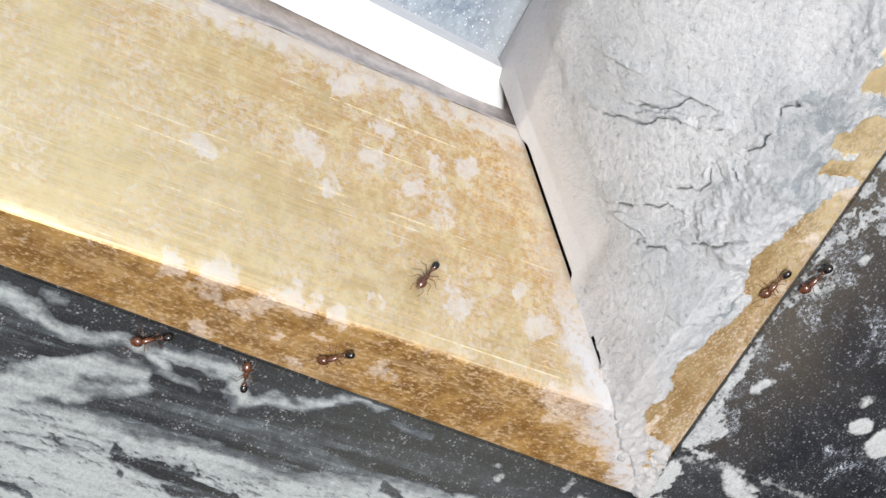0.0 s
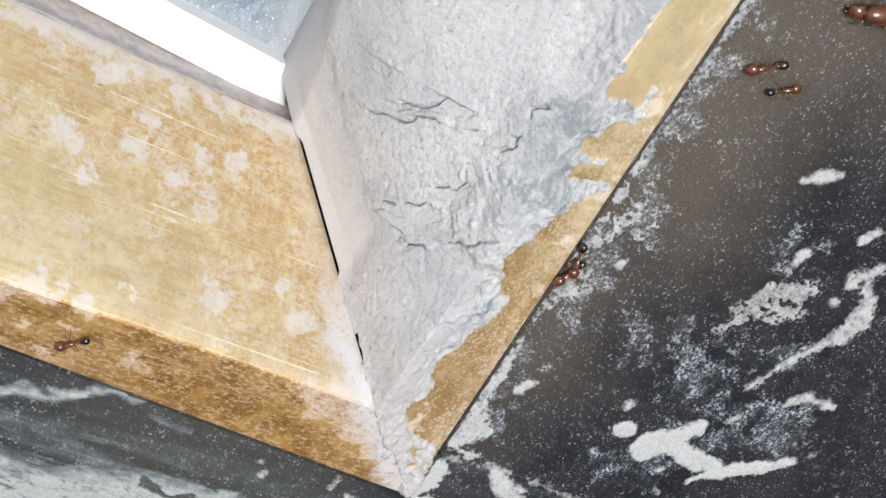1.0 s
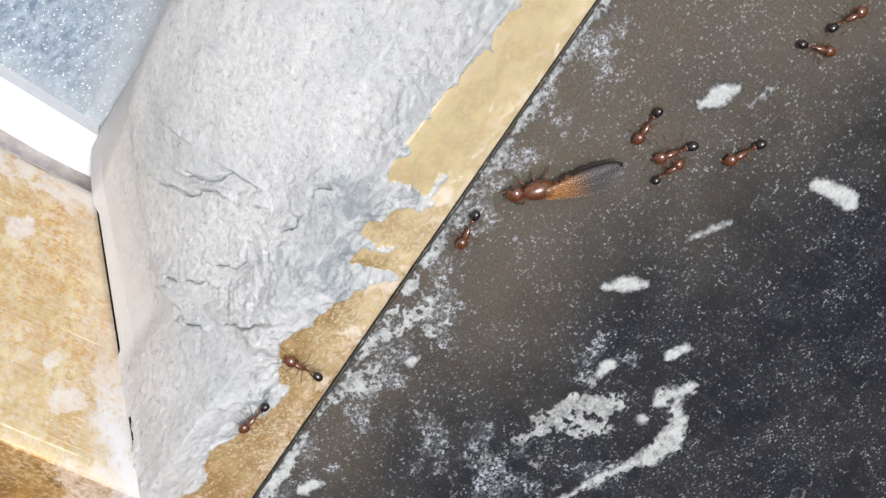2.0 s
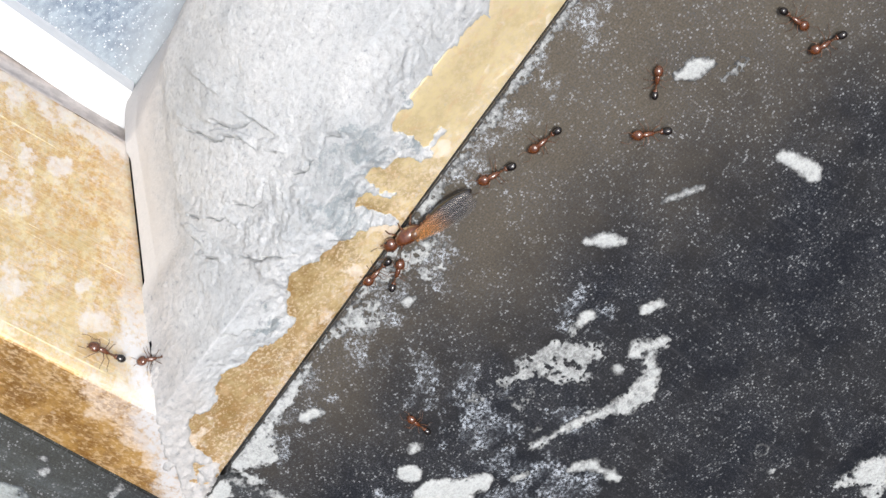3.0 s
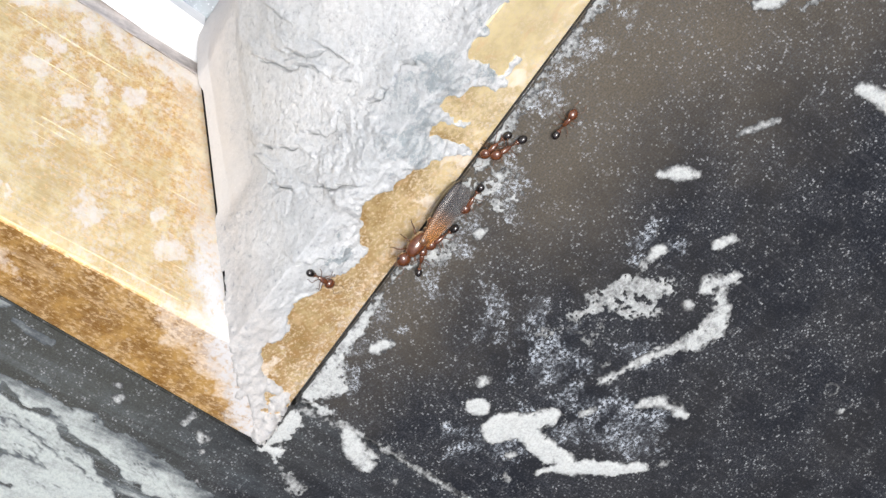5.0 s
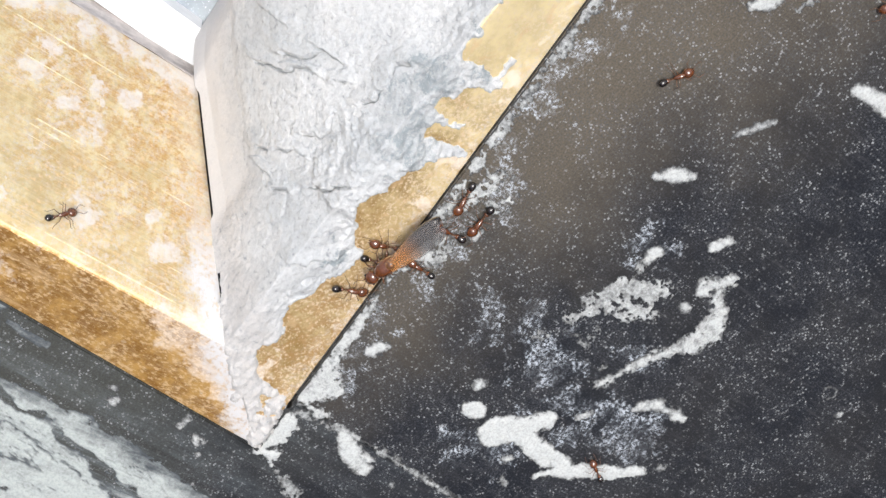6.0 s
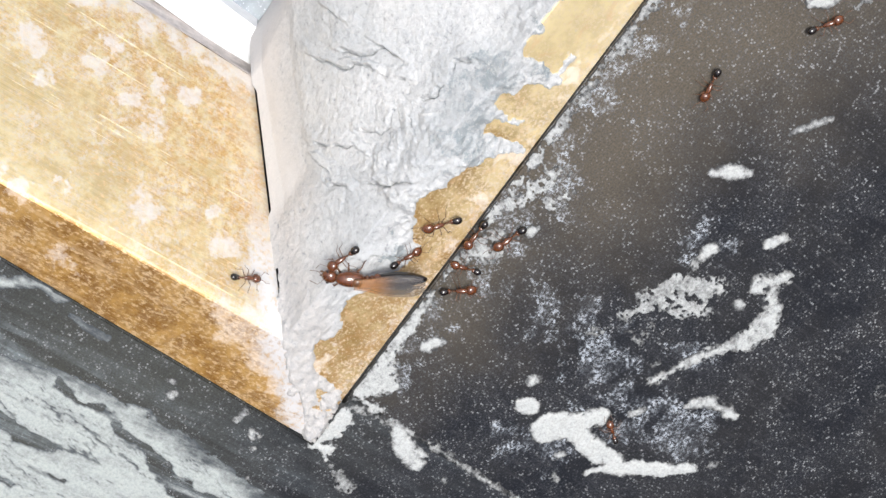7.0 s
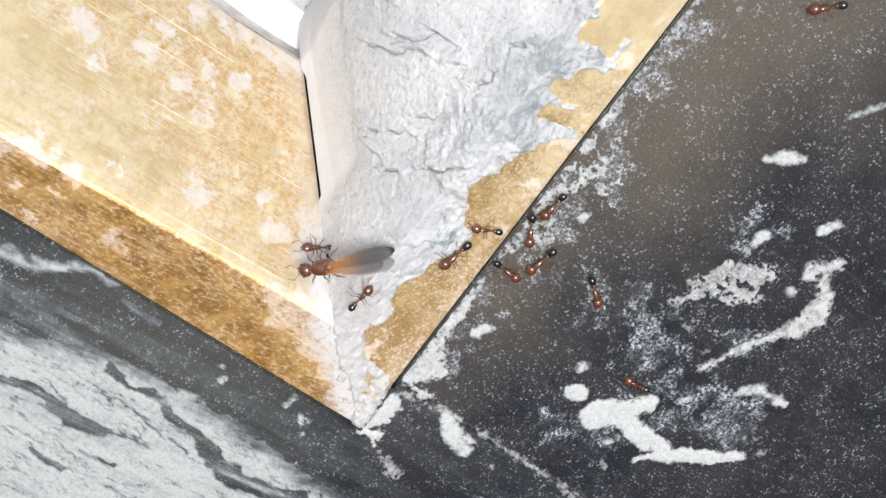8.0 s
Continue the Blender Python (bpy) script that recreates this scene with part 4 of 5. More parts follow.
def lime_smear():
    """Streaks of dried limewash on the left slab: a thin film with soft borders and bare veins."""
    res = 0.021
    xs = [-4.2 + res * i for i in range(int(4.6 / res))]
    ys = [-2.0 + res * 1.6 * j for j in range(int(11.2 / res / 1.6))]
    verts, high = [], []
    for x in xs:
        for y in ys:
            wx, wy = x + 0.08 * fbm(1.6 * x, 1.5 * y, 1) + 0.035 * fbm(9 * x, 6 * y, 1), y + 0.22 * fbm(2.2 * x, 2.2 * y, 6)
            d = min(capsule(wx, wy, *k) for k in LIME_STROKES + LIME_RUNS)
            hole = min(capsule(wx, wy, *k) for k in VEINS + VEINS_FAR) + 0.03
            zone = smooth01((lime_edge(y) - wx + 0.18 * fbm(1.3 * x, 0.4 * y, 4)) / 0.42 + 0.35)
            streak = fbm(5.2 * wx, 0.7 * wy, 2.5, 4)
            thread = smooth01(abs(fbm(2.3 * wx + 5, 0.42 * wy, 9.5, 4)) / 0.05) * smooth01(abs(fbm(4.1 * wx, 0.8 * wy, 13.5, 3)) / 0.035)
            m = zone * (0.35 + 0.72 * thread + 0.42 * streak + 0.25 * fbm(2.6 * wx + 9, 1.2 * wy, 7.5, 3)) - 0.10
            m = min(m, 0.9) - 1.3 * (1 - smooth01((hole + 0.03) / 0.05)) * min(max(0.9 + 0.9 * fbm(7 * x, 1.6 * y, 12, 4), 0.0), 1.0)
            m = max(m, smooth01((0.05 - d) / 0.13) * (0.80 + 0.4 * streak) - 0.06)
            high.append(m)
            z = 0.003 + 0.020 * min(m, 1.0) + 0.004 * fbm(12 * x, 12 * y, 8) * smooth01(m / 0.2) if m > 0 else max(-0.02, m * 0.12)
            verts.append((x, y, z if x < skew(y) - 0.03 else -0.05))
    faces = [f for f in grid_faces(len(xs), len(ys)) if max(high[i] for i in f) > 0]
    return mesh_of("lime_smear", *compact(verts, faces))


tagged(part("lime_smear", lime_smear(), LIME), "white limewash smears dried in streaks on black stone", "lime smear", kind="stuff")

# ---- ants ----
def shell_material(name, color, rough, coat=0.3):
    m, nt, b = material(name, rough)
    n = noise_tex(nt, coords(nt), 2500, 3.0, 0.6)
    nt.links.new(blend(nt, ramp(nt, n, 0.3, 0.7), tuple(c * 0.6 for c in color), color), b.inputs["Base Color"])
    b.inputs["Coat Weight"].default_value, b.inputs["Coat Roughness"].default_value = coat, 0.12
    b.inputs["Subsurface Weight"].default_value = 0.0
    return m


ANT_RED = shell_material("red-brown ant shell", (0.125, 0.040, 0.014), 0.20, 1.0)
ANT_BLACK = shell_material("black-brown ant shell", (0.013, 0.009, 0.007), 0.20, 0.7)
ANT_LEG = shell_material("amber ant limb", (0.12, 0.050, 0.020), 0.35, 0.3)
ANT_EYE = shell_material("black ant eye", (0.01, 0.008, 0.008), 0.2)


def wing_material():
    """Amber at the hinge, smoky towards the tip."""
    m, nt, b = material("smoky insect wing", 0.25)
    n = noise_tex(nt, coords(nt, (60, 900, 900)), 1.0, 3.0, 0.6)
    sep = nt.nodes.new("ShaderNodeSeparateXYZ")
    nt.links.new(coords(nt), sep.inputs[0])
    tint = blend(nt, ramp(nt, sep.outputs[0], -0.0050, -0.0012), (0.10, 0.095, 0.095), (0.38, 0.17, 0.055))
    nt.links.new(blend(nt, ramp(nt, n, 0.45, 0.70, 0.0, 0.35), tint, (0.36, 0.32, 0.29)), b.inputs["Base Color"])
    b.inputs["Alpha"].default_value = 0.34
    b.inputs["IOR"].default_value = 1.35
    bump(nt, b, n, 0.4, 0.00008)
    return m


WING = wing_material()


def blob(name, length, width, height, material_, parent, place, pinch=0.0, tilt=0.0, label="", seg=14, ring=10):
    """A rounded body part: an ellipsoid, narrower towards its front by pinch. Its own origin is its centre."""
    bm = bmesh.new()
    bmesh.ops.create_uvsphere(bm, u_segments=seg, v_segments=ring, radius=0.5)
    for v in bm.verts:
        k = 1.0 - pinch * v.co.x * 2 * 0.5
        v.co = Vector((v.co.x * length, v.co.y * width * k, v.co.z * height * k)) * CM
    me = bpy.data.meshes.new(name)
    bm.to_mesh(me)
    bm.free()
    me.polygons.foreach_set("use_smooth", [True] * len(me.polygons))
    ob = part(name, me, material_, parent, label)
    ob.matrix_basis = pose(place[0] * CM, place[1] * CM, place[2] * CM, 0, tilt, 0)
    return ob


def tube(points, radii, sides=6):
    """Vertices and faces of a jointed limb through the given points."""
    verts, faces = [], []
    for i, (p, r) in enumerate(zip(points, radii)):
        a = Vector(points[max(i - 1, 0)])
        c = Vector(points[min(i + 1, len(points) - 1)])
        d = (c - a).normalized()
        u = d.cross(Vector((0.3, 0.1, 1.0))).normalized()
        w = d.cross(u)
        for k in range(sides):
            t = 2 * math.pi * k / sides
            verts.append(tuple(Vector(p) + (u * math.cos(t) + w * math.sin(t)) * r))
    for i in range(len(points) - 1):
        for k in range(sides):
            faces.append((i * sides + k, i * sides + (k + 1) % sides, (i + 1) * sides + (k + 1) % sides, (i + 1) * sides + k))
    faces.append(tuple(range(sides))[::-1])
    faces.append(tuple(range((len(points) - 1) * sides, len(points) * sides)))
    return verts, faces


def limb(name, points, radii, material_, parent, hip):
    ob = part(name, mesh_of(name, *tube(points, radii)), material_, parent)
    ob.matrix_basis = pose(hip[0] * CM, hip[1] * CM, hip[2] * CM)
    return ob


# hips of the six legs (x, y, z), and how far foot and knee reach from them
HIPS = [(0.075, 0.020, 0.052, 0.075), (0.035, 0.022, 0.050, 0.005), (0.000, 0.020, 0.050, -0.085)]


def legs(root, size=1.0, lift=0.0):
    for hx, hy, hz, reach in HIPS:
        for side in (1, -1):
            hip = (hx * size, hy * side * size, hz * size + lift)
            out = 0.135 if abs(reach) < 0.05 else 0.105
            pts = [(0, 0, 0), (reach * 0.25, 0.035 * side, 0.012), (reach * 0.55, 0.075 * side, 0.040), (reach * 0.85, 0.105 * side * out / 0.12, -0.012), (reach, out * side, -hz - lift / size + 0.003),
                   (reach * 1.25, (out + 0.028) * side, -hz - lift / size + 0.003)]
            limb("leg", [tuple(c * size for c in p) for p in pts], [r * size for r in (0.0047, 0.0047, 0.0036, 0.0028, 0.0020, 0.0015)], ANT_LEG, root, hip)


def antennae(root, head_x, head_z, size=1.0):
    for side in (1, -1):
        pts = [(0, 0, 0), (0.035, 0.030 * side, 0.020), (0.060, 0.055 * side, 0.018), (0.100, 0.050 * side, 0.0), (0.135, 0.040 * side, -0.016)]
        limb("antenna", [tuple(c * size for c in p) for p in pts], [r * size for r in (0.0028, 0.0026, 0.0027, 0.0028, 0.0034)], ANT_LEG, root, (head_x, 0.016 * side * size, head_z))


def worker_ant():
    ant = new("ant")
    head = blob("head", 0.132, 0.116, 0.088, ANT_RED, ant, (0.150, 0, 0.062), 0.25, 12)
    for side in (1, -1):
        blob("eye", 0.016, 0.010, 0.016, ANT_EYE, head, (0.008, 0.040 * side, 0.016), seg=8, ring=6)
        blob("mandible", 0.040, 0.014, 0.012, ANT_LEG, head, (0.058, 0.014 * side, -0.016), seg=8, ring=6)
    blob("thorax", 0.150, 0.060, 0.062, ANT_RED, ant, (0.040, 0, 0.064), -0.35, -6)
    blob("petiole", 0.034, 0.026, 0.042, ANT_LEG, ant, (-0.046, 0, 0.056), seg=8, ring=6)
    blob("petiole", 0.032, 0.032, 0.038, ANT_LEG, ant, (-0.076, 0, 0.056), seg=8, ring=6)
    gaster = blob("gaster", 0.120, 0.088, 0.080, ANT_BLACK, ant, (-0.148, 0, 0.064), 0.25, 8, "glossy black gaster")
    blob("gaster_base", 0.040, 0.062, 0.058, ANT_RED, gaster, (0.052, 0, 0.0), 0.2)
    legs(ant)
    antennae(ant, 0.185, 0.078)
    return tagged(ant, "small red-brown ant with a glossy black gaster, walking", "ant", "ants")


def wing(root, side, length, width, hinge, turn):
    """A long thin wing, cambered, with raised veins."""
    n, m = 18, 7
    verts = []
    for i in range(n + 1):
        k = i / n
        half = width * (0.45 + 0.55 * smooth01(k / 0.6)) * math.sqrt(max(1 - max((k - 0.78) / 0.225, 0) ** 2, 0.0))
        for j in range(m + 1):
            s = j / m - 0.35
            vein = 0.003 if j in (0, 2, 4) else 0.0
            verts.append((-k * length, side * s * half, 0.02 * math.sin(math.pi * k) - 0.10 * s * s * half + vein))
    top = len(verts)
    verts += [(x, y, z - 0.009) for x, y, z in verts]
    faces = grid_faces(n + 1, m + 1)
    faces += [tuple(v + top for v in f[::-1]) for f in faces]
    edge = [j for j in range(m + 1)] + [i * (m + 1) + m for i in range(1, n + 1)] + [n * (m + 1) + j for j in range(m - 1, -1, -1)] + [i * (m + 1) for i in range(n - 1, 0, -1)]
    faces += [(a, b, b + top, a + top) for a, b in zip(edge, edge[1:] + edge[:1])]
    ob = part("wing", mesh_of("wing", verts, faces), WING, root, "smoky translucent wing")
    ob.matrix_basis = pose(hinge[0] * CM, hinge[1] * CM, hinge[2] * CM, turn[0], turn[1], turn[2])
    return ob


def winged_ant():
    q = new("winged_ant")
    head = blob("head", 0.150, 0.140, 0.110, ANT_RED, q, (0.445, 0, 0.085), 0.2, 10)
    for side in (1, -1):
        blob("eye", 0.034, 0.020, 0.034, ANT_EYE, head, (0.012, 0.058 * side, 0.022), seg=8, ring=6)
        blob("mandible", 0.050, 0.020, 0.018, ANT_LEG, head, (0.074, 0.022 * side, -0.026), seg=8, ring=6)
    thorax = blob("thorax", 0.290, 0.165, 0.155, ANT_RED, q, (0.255, 0, 0.115), 0.1, -4)
    blob("scutellum", 0.100, 0.095, 0.060, ANT_LEG, thorax, (-0.065, 0, 0.070))
    blob("petiole", 0.055, 0.055, 0.070, ANT_RED, q, (0.095, 0, 0.085), seg=8, ring=6)
    blob("petiole", 0.050, 0.065, 0.060, ANT_RED, q, (0.050, 0, 0.085), seg=8, ring=6)
    gaster = blob("gaster", 0.500, 0.140, 0.125, ANT_BLACK, q, (-0.175, 0, 0.090), -0.15, 2, "long glossy black gaster")
    gaster.matrix_basis = pose(-0.215 * CM, -0.026 * CM, 0.112 * CM, 0, 2, 4)
    blob("gaster_base", 0.10, 0.11, 0.10, ANT_RED, gaster, (0.215, 0, 0.0))
    wing(q, 1, 0.66, 0.140, (0.215, 0.032, 0.196), (-6, -3, -1.5))
    wing(q, -1, 0.66, 0.140, (0.215, -0.004, 0.204), (8, -3, 1))
    wing(q, 1, 0.52, 0.11, (0.180, 0.032, 0.184), (-10, -3, -2.5))
    wing(q, -1, 0.52, 0.11, (0.180, -0.004, 0.188), (10, -2, 0))
    for hx, hy, hz, reach in HIPS:
        for side in (1, -1):
            pts = [(0, 0, 0), (reach * 0.3, 0.035 * side, 0.010), (reach * 0.6, 0.06 * side, 0.0), (reach * 0.8, 0.075 * side, -0.05), (reach * 0.95, 0.085 * side, -0.072), (reach * 1.1, 0.10 * side, -0.074)]
            limb("leg", pts, (0.011, 0.010, 0.007, 0.005, 0.004, 0.003), ANT_LEG, q, (0.20 + 2.0 * hx, 0.05 * side, 0.078))
    antennae(q, 0.490, 0.105, 1.0)
    for ob in q.children_recursive:
        ob.data.transform(Matrix.Scale(1.2, 4))
        m = ob.matrix_basis.copy()
        m.translation *= 1.2
        ob.matrix_basis = m
    return tagged(q, "winged red-brown queen ant with smoky wings, dragged by workers", "winged ant")


# seconds, place in metres, turn in degrees: one row list for each ant, the winged one last
ANT_ROWS = [
    [(0, 0.01645, 0.03713, -0.00401, 39.9, -50.7, 132.8), (0.3, 0.01338, 0.03751, 0.00152, 17.6, -54.2, 158.7), (0.5, 0.01134, 0.04008, 0.00258, -1.4, 6.6, 167.1),
     (0.7, 0.00836, 0.04234, 0.00172, -8.8, 13.5, 144.8), (1, 0.00741, 0.04500, 0.00142, -9.3, 12.0, 140.3), (1.2, 0.00185, 0.04368, -0.00000, 0.0, -0.0, 103.5),
     (2.2, 0.00185, 0.11368, 0.00000, 0.0, -0.0, 103.5), (8, 0.00185, 0.11368, 0.00000, 0.0, -0.0, 103.5)],
    [(0, 0.00754, 0.04372, 0.00146, -9.9, 11.3, 136.4), (0.3, 0.00494, 0.04531, 0.00083, -9.0, 7.3, 126.3), (0.5, 0.00242, 0.04769, -0.00001, 10.8, -4.1, 106.8),
     (0.7, 0.00227, 0.05141, 0.00000, -3.3, 1.6, 112.5), (1, 0.00057, 0.05305, 0.00009, 0.8, 0.1, 120.8), (2, 0.00057, 0.12305, 0.00000, 0.0, -0.0, 120.8),
     (8, 0.00057, 0.12305, 0.00000, 0.0, -0.0, 120.8)],
    [(0, 0.00173, 0.06131, -0.00000, 0.5, -1.1, 121.1), (0.3, -0.00134, 0.06428, -0.00000, 1.4, 0.0, 118.3), (0.5, -0.00129, 0.06857, 0.00014, 1.6, -2.5, 115.5),
     (0.7, -0.00195, 0.07170, -0.00000, 0.0, -0.0, 105.3), (1.7, -0.00195, 0.14170, 0.00000, 0.0, -0.0, 105.3), (8, -0.00195, 0.14170, 0.00000, 0.0, -0.0, 105.3)],
    [(0, 0.00047, 0.05075, 0.00005, 1.9, 1.5, 15.7), (0.3, -0.00026, 0.04980, 0.00000, 6.6, 5.0, 16.0), (0.5, 0.00058, 0.05081, 0.00004, 4.2, 2.7, 14.6),
     (0.7, 0.00053, 0.05169, 0.00010, 1.4, 1.8, 18.5), (1, -0.00211, 0.05581, 0.00009, 1.6, 2.2, 17.3), (2, -0.00211, 0.12581, 0.00000, 0.0, -0.0, 17.4),
     (8, -0.00211, 0.12581, 0.00000, 0.0, -0.0, 17.4)],
    [(0, 0.03488, 0.00033, 0.00016, -0.2, 2.8, 169.3), (0.3, 0.04296, -0.00081, 0.00015, -0.9, -3.7, 163.9), (0.7, 0.03838, 0.00169, 0.00013, -3.2, 3.6, -167.2),
     (1, 0.03731, 0.00128, 0.00015, 10.8, -1.6, -164.3), (1.2, 0.03329, 0.00019, 0.00013, 2.1, 0.6, 170.0), (1.35, 0.03466, 0.00044, 0.00015, 1.0, 11.4, 111.7),
     (1.5, 0.03598, 0.00062, 0.00008, -3.2, 2.9, 53.1), (1.7, 0.03602, 0.00185, -0.00020, 6.3, 18.0, 71.5), (2.25, 0.02799, 0.01103, 0.00367, 9.8, -7.4, 96.7),
     (2.8, 0.01500, 0.01662, -0.00139, 57.6, -25.7, 105.4), (3, 0.01432, 0.02058, -0.00015, 61.1, -2.8, 91.6), (3.2, 0.01342, 0.02587, 0.00145, 57.2, -6.0, 93.8),
     (3.5, 0.01276, 0.03178, 0.00238, 37.4, -13.6, 107.1), (3.8, 0.01139, 0.03682, 0.00261, -3.4, 1.1, 105.8), (4, 0.00870, 0.04222, 0.00182, -15.7, 3.4, 100.6),
     (4.2, 0.00544, 0.04681, 0.00093, -11.7, 5.3, 111.4), (5.2, 0.00544, 0.11681, 0.00056, -11.0, 4.4, 111.6), (8, 0.00544, 0.11681, 0.00056, -11.0, 4.4, 111.6)],
    [(0, 0.03291, 0.00483, 0.00093, -11.1, -3.2, 166.4), (0.3, 0.03510, -0.00054, 0.00000, -2.4, 0.5, -135.0), (0.5, 0.03569, 0.00055, 0.00010, -5.3, 2.4, -174.8),
     (0.7, 0.03622, 0.00155, 0.00007, 15.9, -5.3, 149.3), (1, 0.03546, 0.00119, 0.00007, 3.7, -8.8, 153.5), (1.2, 0.03166, 0.00423, 0.00081, -8.0, -7.2, 141.0),
     (1.5, 0.03111, 0.00547, 0.00107, -12.0, -1.1, 177.1), (1.7, 0.02865, 0.00564, 0.00113, -12.4, -2.4, 176.3), (2.25, 0.02555, 0.01113, 0.00341, -6.4, -14.3, 151.4),
     (2.8, 0.01960, 0.01461, 0.00072, 27.4, 45.9, 120.1), (3, 0.01606, 0.01514, -0.00140, 46.2, 2.4, 138.3), (3.2, 0.01448, 0.01642, -0.00044, 41.6, -49.7, 130.6),
     (3.5, 0.01379, 0.02035, 0.00080, 60.1, -9.8, 95.6), (3.8, 0.01372, 0.02420, 0.00094, 60.4, -5.7, 93.2), (4, 0.01320, 0.02856, 0.00183, 52.7, -4.8, 93.6),
     (4.2, 0.01236, 0.03432, 0.00263, 18.5, 1.7, 84.9), (4.5, 0.01256, 0.03771, 0.00256, 23.9, -2.0, 94.5), (4.7, 0.01093, 0.04002, 0.00246, -8.8, 6.1, 123.7),
     (5.8, 0.00478, 0.05148, 0.00072, -11.7, 3.1, 101.5), (6.8, 0.00478, 0.12148, 0.00078, -14.0, 3.7, 101.4), (8, 0.00478, 0.12148, 0.00078, -14.0, 3.7, 101.4)],
    [(0, 0.06972, 0.00162, 0.00000, -1.5, -0.5, 145.1), (0.7, 0.06537, -0.00307, -0.00000, 0.0, -0.0, 142.2), (1, 0.06488, -0.00286, -0.00000, 0.0, -0.0, 126.1),
     (1.2, 0.06327, 0.00075, 0.00000, 0.0, -0.0, 104.5), (1.5, 0.06169, 0.00148, -0.00000, -1.4, -1.9, 157.4), (1.7, 0.05912, 0.00053, 0.00000, 0.0, -0.0, -165.7),
     (2.8, 0.04255, 0.00189, 0.00011, 2.5, -6.2, -178.0), (3, 0.04012, 0.00180, 0.00000, -5.2, 1.7, 175.7), (3.2, 0.03601, 0.00288, 0.00053, 15.1, 11.5, 147.2),
     (3.5, 0.03315, 0.00760, 0.00157, -5.8, -13.7, 115.2), (3.8, 0.03350, 0.01077, 0.00283, 0.8, -23.1, 97.4), (4, 0.03252, 0.01125, 0.00304, -16.8, -12.4, 154.1),
     (4.2, 0.02931, 0.01190, 0.00356, -6.6, -6.3, 179.0), (4.5, 0.02714, 0.01109, 0.00382, -13.6, -0.9, -147.3), (4.7, 0.02471, 0.01062, 0.00317, -12.5, 18.1, -126.8),
     (5.8, 0.02576, 0.00441, 0.00090, 3.6, 10.8, -68.9), (6, 0.02548, 0.00449, 0.00092, 2.9, 11.0, -72.6), (6.2, 0.02439, 0.00285, 0.00062, -0.4, 10.7, -89.4),
     (6.35, 0.02437, 0.00118, -0.00060, -14.0, -13.8, -47.7), (6.5, 0.02528, 0.00037, 0.00017, -4.4, 0.6, -8.9), (6.8, 0.02763, -0.00062, 0.00000, -0.0, -0.0, -39.2),
     (7, 0.02782, -0.00135, 0.00000, -0.0, -0.0, -52.0), (7.4, 0.03159, -0.00583, -0.00000, -0.0, -0.0, -26.4), (7.7, 0.03561, -0.00797, 0.00000, -0.0, -0.0, -67.5),
     (8, 0.03193, -0.01118, 0.00000, 0.0, -0.0, -127.3)],
    [(0, 0.05689, 0.00044, 0.00000, -0.0, -0.0, -79.8), (0.7, 0.06268, -0.00432, 0.00000, -0.0, -0.0, -50.8), (1, 0.06365, -0.00625, -0.00000, -0.0, -0.0, -55.8),
     (1.2, 0.06362, -0.00800, -0.00000, -0.0, -0.0, -40.2), (1.5, 0.06752, -0.01146, 0.00000, -0.0, -0.0, -45.1), (1.7, 0.06865, -0.01315, 0.00000, -0.0, -0.0, -37.0),
     (2.25, 0.07099, -0.01215, 0.00000, 0.0, -0.0, 1.0), (2.8, 0.07334, -0.01116, 0.00000, 0.0, -0.0, 39.1), (3, 0.07514, -0.00931, 0.00000, 0.0, -0.0, 34.1),
     (3.2, 0.07632, -0.00907, 0.00000, 0.0, -0.0, 15.8), (3.5, 0.07788, -0.00695, 0.00000, 0.0, -0.0, 59.6), (3.8, 0.07952, -0.00909, 0.00000, -0.0, -0.0, -13.3),
     (4, 0.08151, -0.01129, 0.00000, -0.0, -0.0, -27.9), (4.2, 0.08107, -0.01387, -0.00000, -1.4, 0.6, -64.3), (4.5, 0.08373, -0.01831, 0.00000, -0.0, -0.0, -68.1),
     (4.7, 0.08734, -0.02042, 0.00000, -0.0, -0.0, -67.5), (5.8, 0.09869, -0.02282, 0.00000, -0.0, -0.0, -66.6), (8, 0.09869, -0.02282, 0.00000, -0.0, -0.0, -66.6)],
    [(0, 0.07837, -0.00652, 0.00000, 0.0, -0.0, 145.3), (0.7, 0.07623, -0.00403, -0.00000, 0.0, -0.0, 140.2), (1.2, 0.08052, -0.00581, -0.00000, 0.0, -0.0, 147.6),
     (1.5, 0.07957, -0.00798, 0.00000, 0.0, -0.0, 141.8), (1.7, 0.07655, -0.00805, 0.00000, 0.0, -0.0, -169.1), (2.8, 0.06587, -0.00399, 0.00000, 0.0, -0.0, 152.5),
     (3, 0.06316, -0.00355, 0.00000, 0.0, -0.0, 166.8), (3.2, 0.05908, -0.00391, 0.00000, 0.0, -0.0, 170.9), (3.5, 0.05743, -0.00325, 0.00000, 0.0, -0.0, 174.5),
     (3.8, 0.05256, -0.00144, 0.00000, 0.0, -0.0, 156.9), (4, 0.05000, -0.00215, 0.00000, 0.0, -0.0, 170.1), (4.2, 0.04542, -0.00125, 0.00015, 15.8, 1.8, 172.4),
     (4.5, 0.04303, -0.00061, 0.00015, 6.0, -6.3, -178.4), (4.7, 0.04159, -0.00023, 0.00000, -0.5, 2.4, -175.2), (5.8, 0.04325, 0.00023, 0.00009, -11.1, -2.7, -172.6),
     (6, 0.04177, 0.00035, 0.00002, -0.9, -10.1, -173.4), (6.2, 0.04126, 0.00049, 0.00000, 3.5, 3.3, 164.7), (6.5, 0.04034, 0.00097, 0.00013, -0.1, -1.5, 166.8),
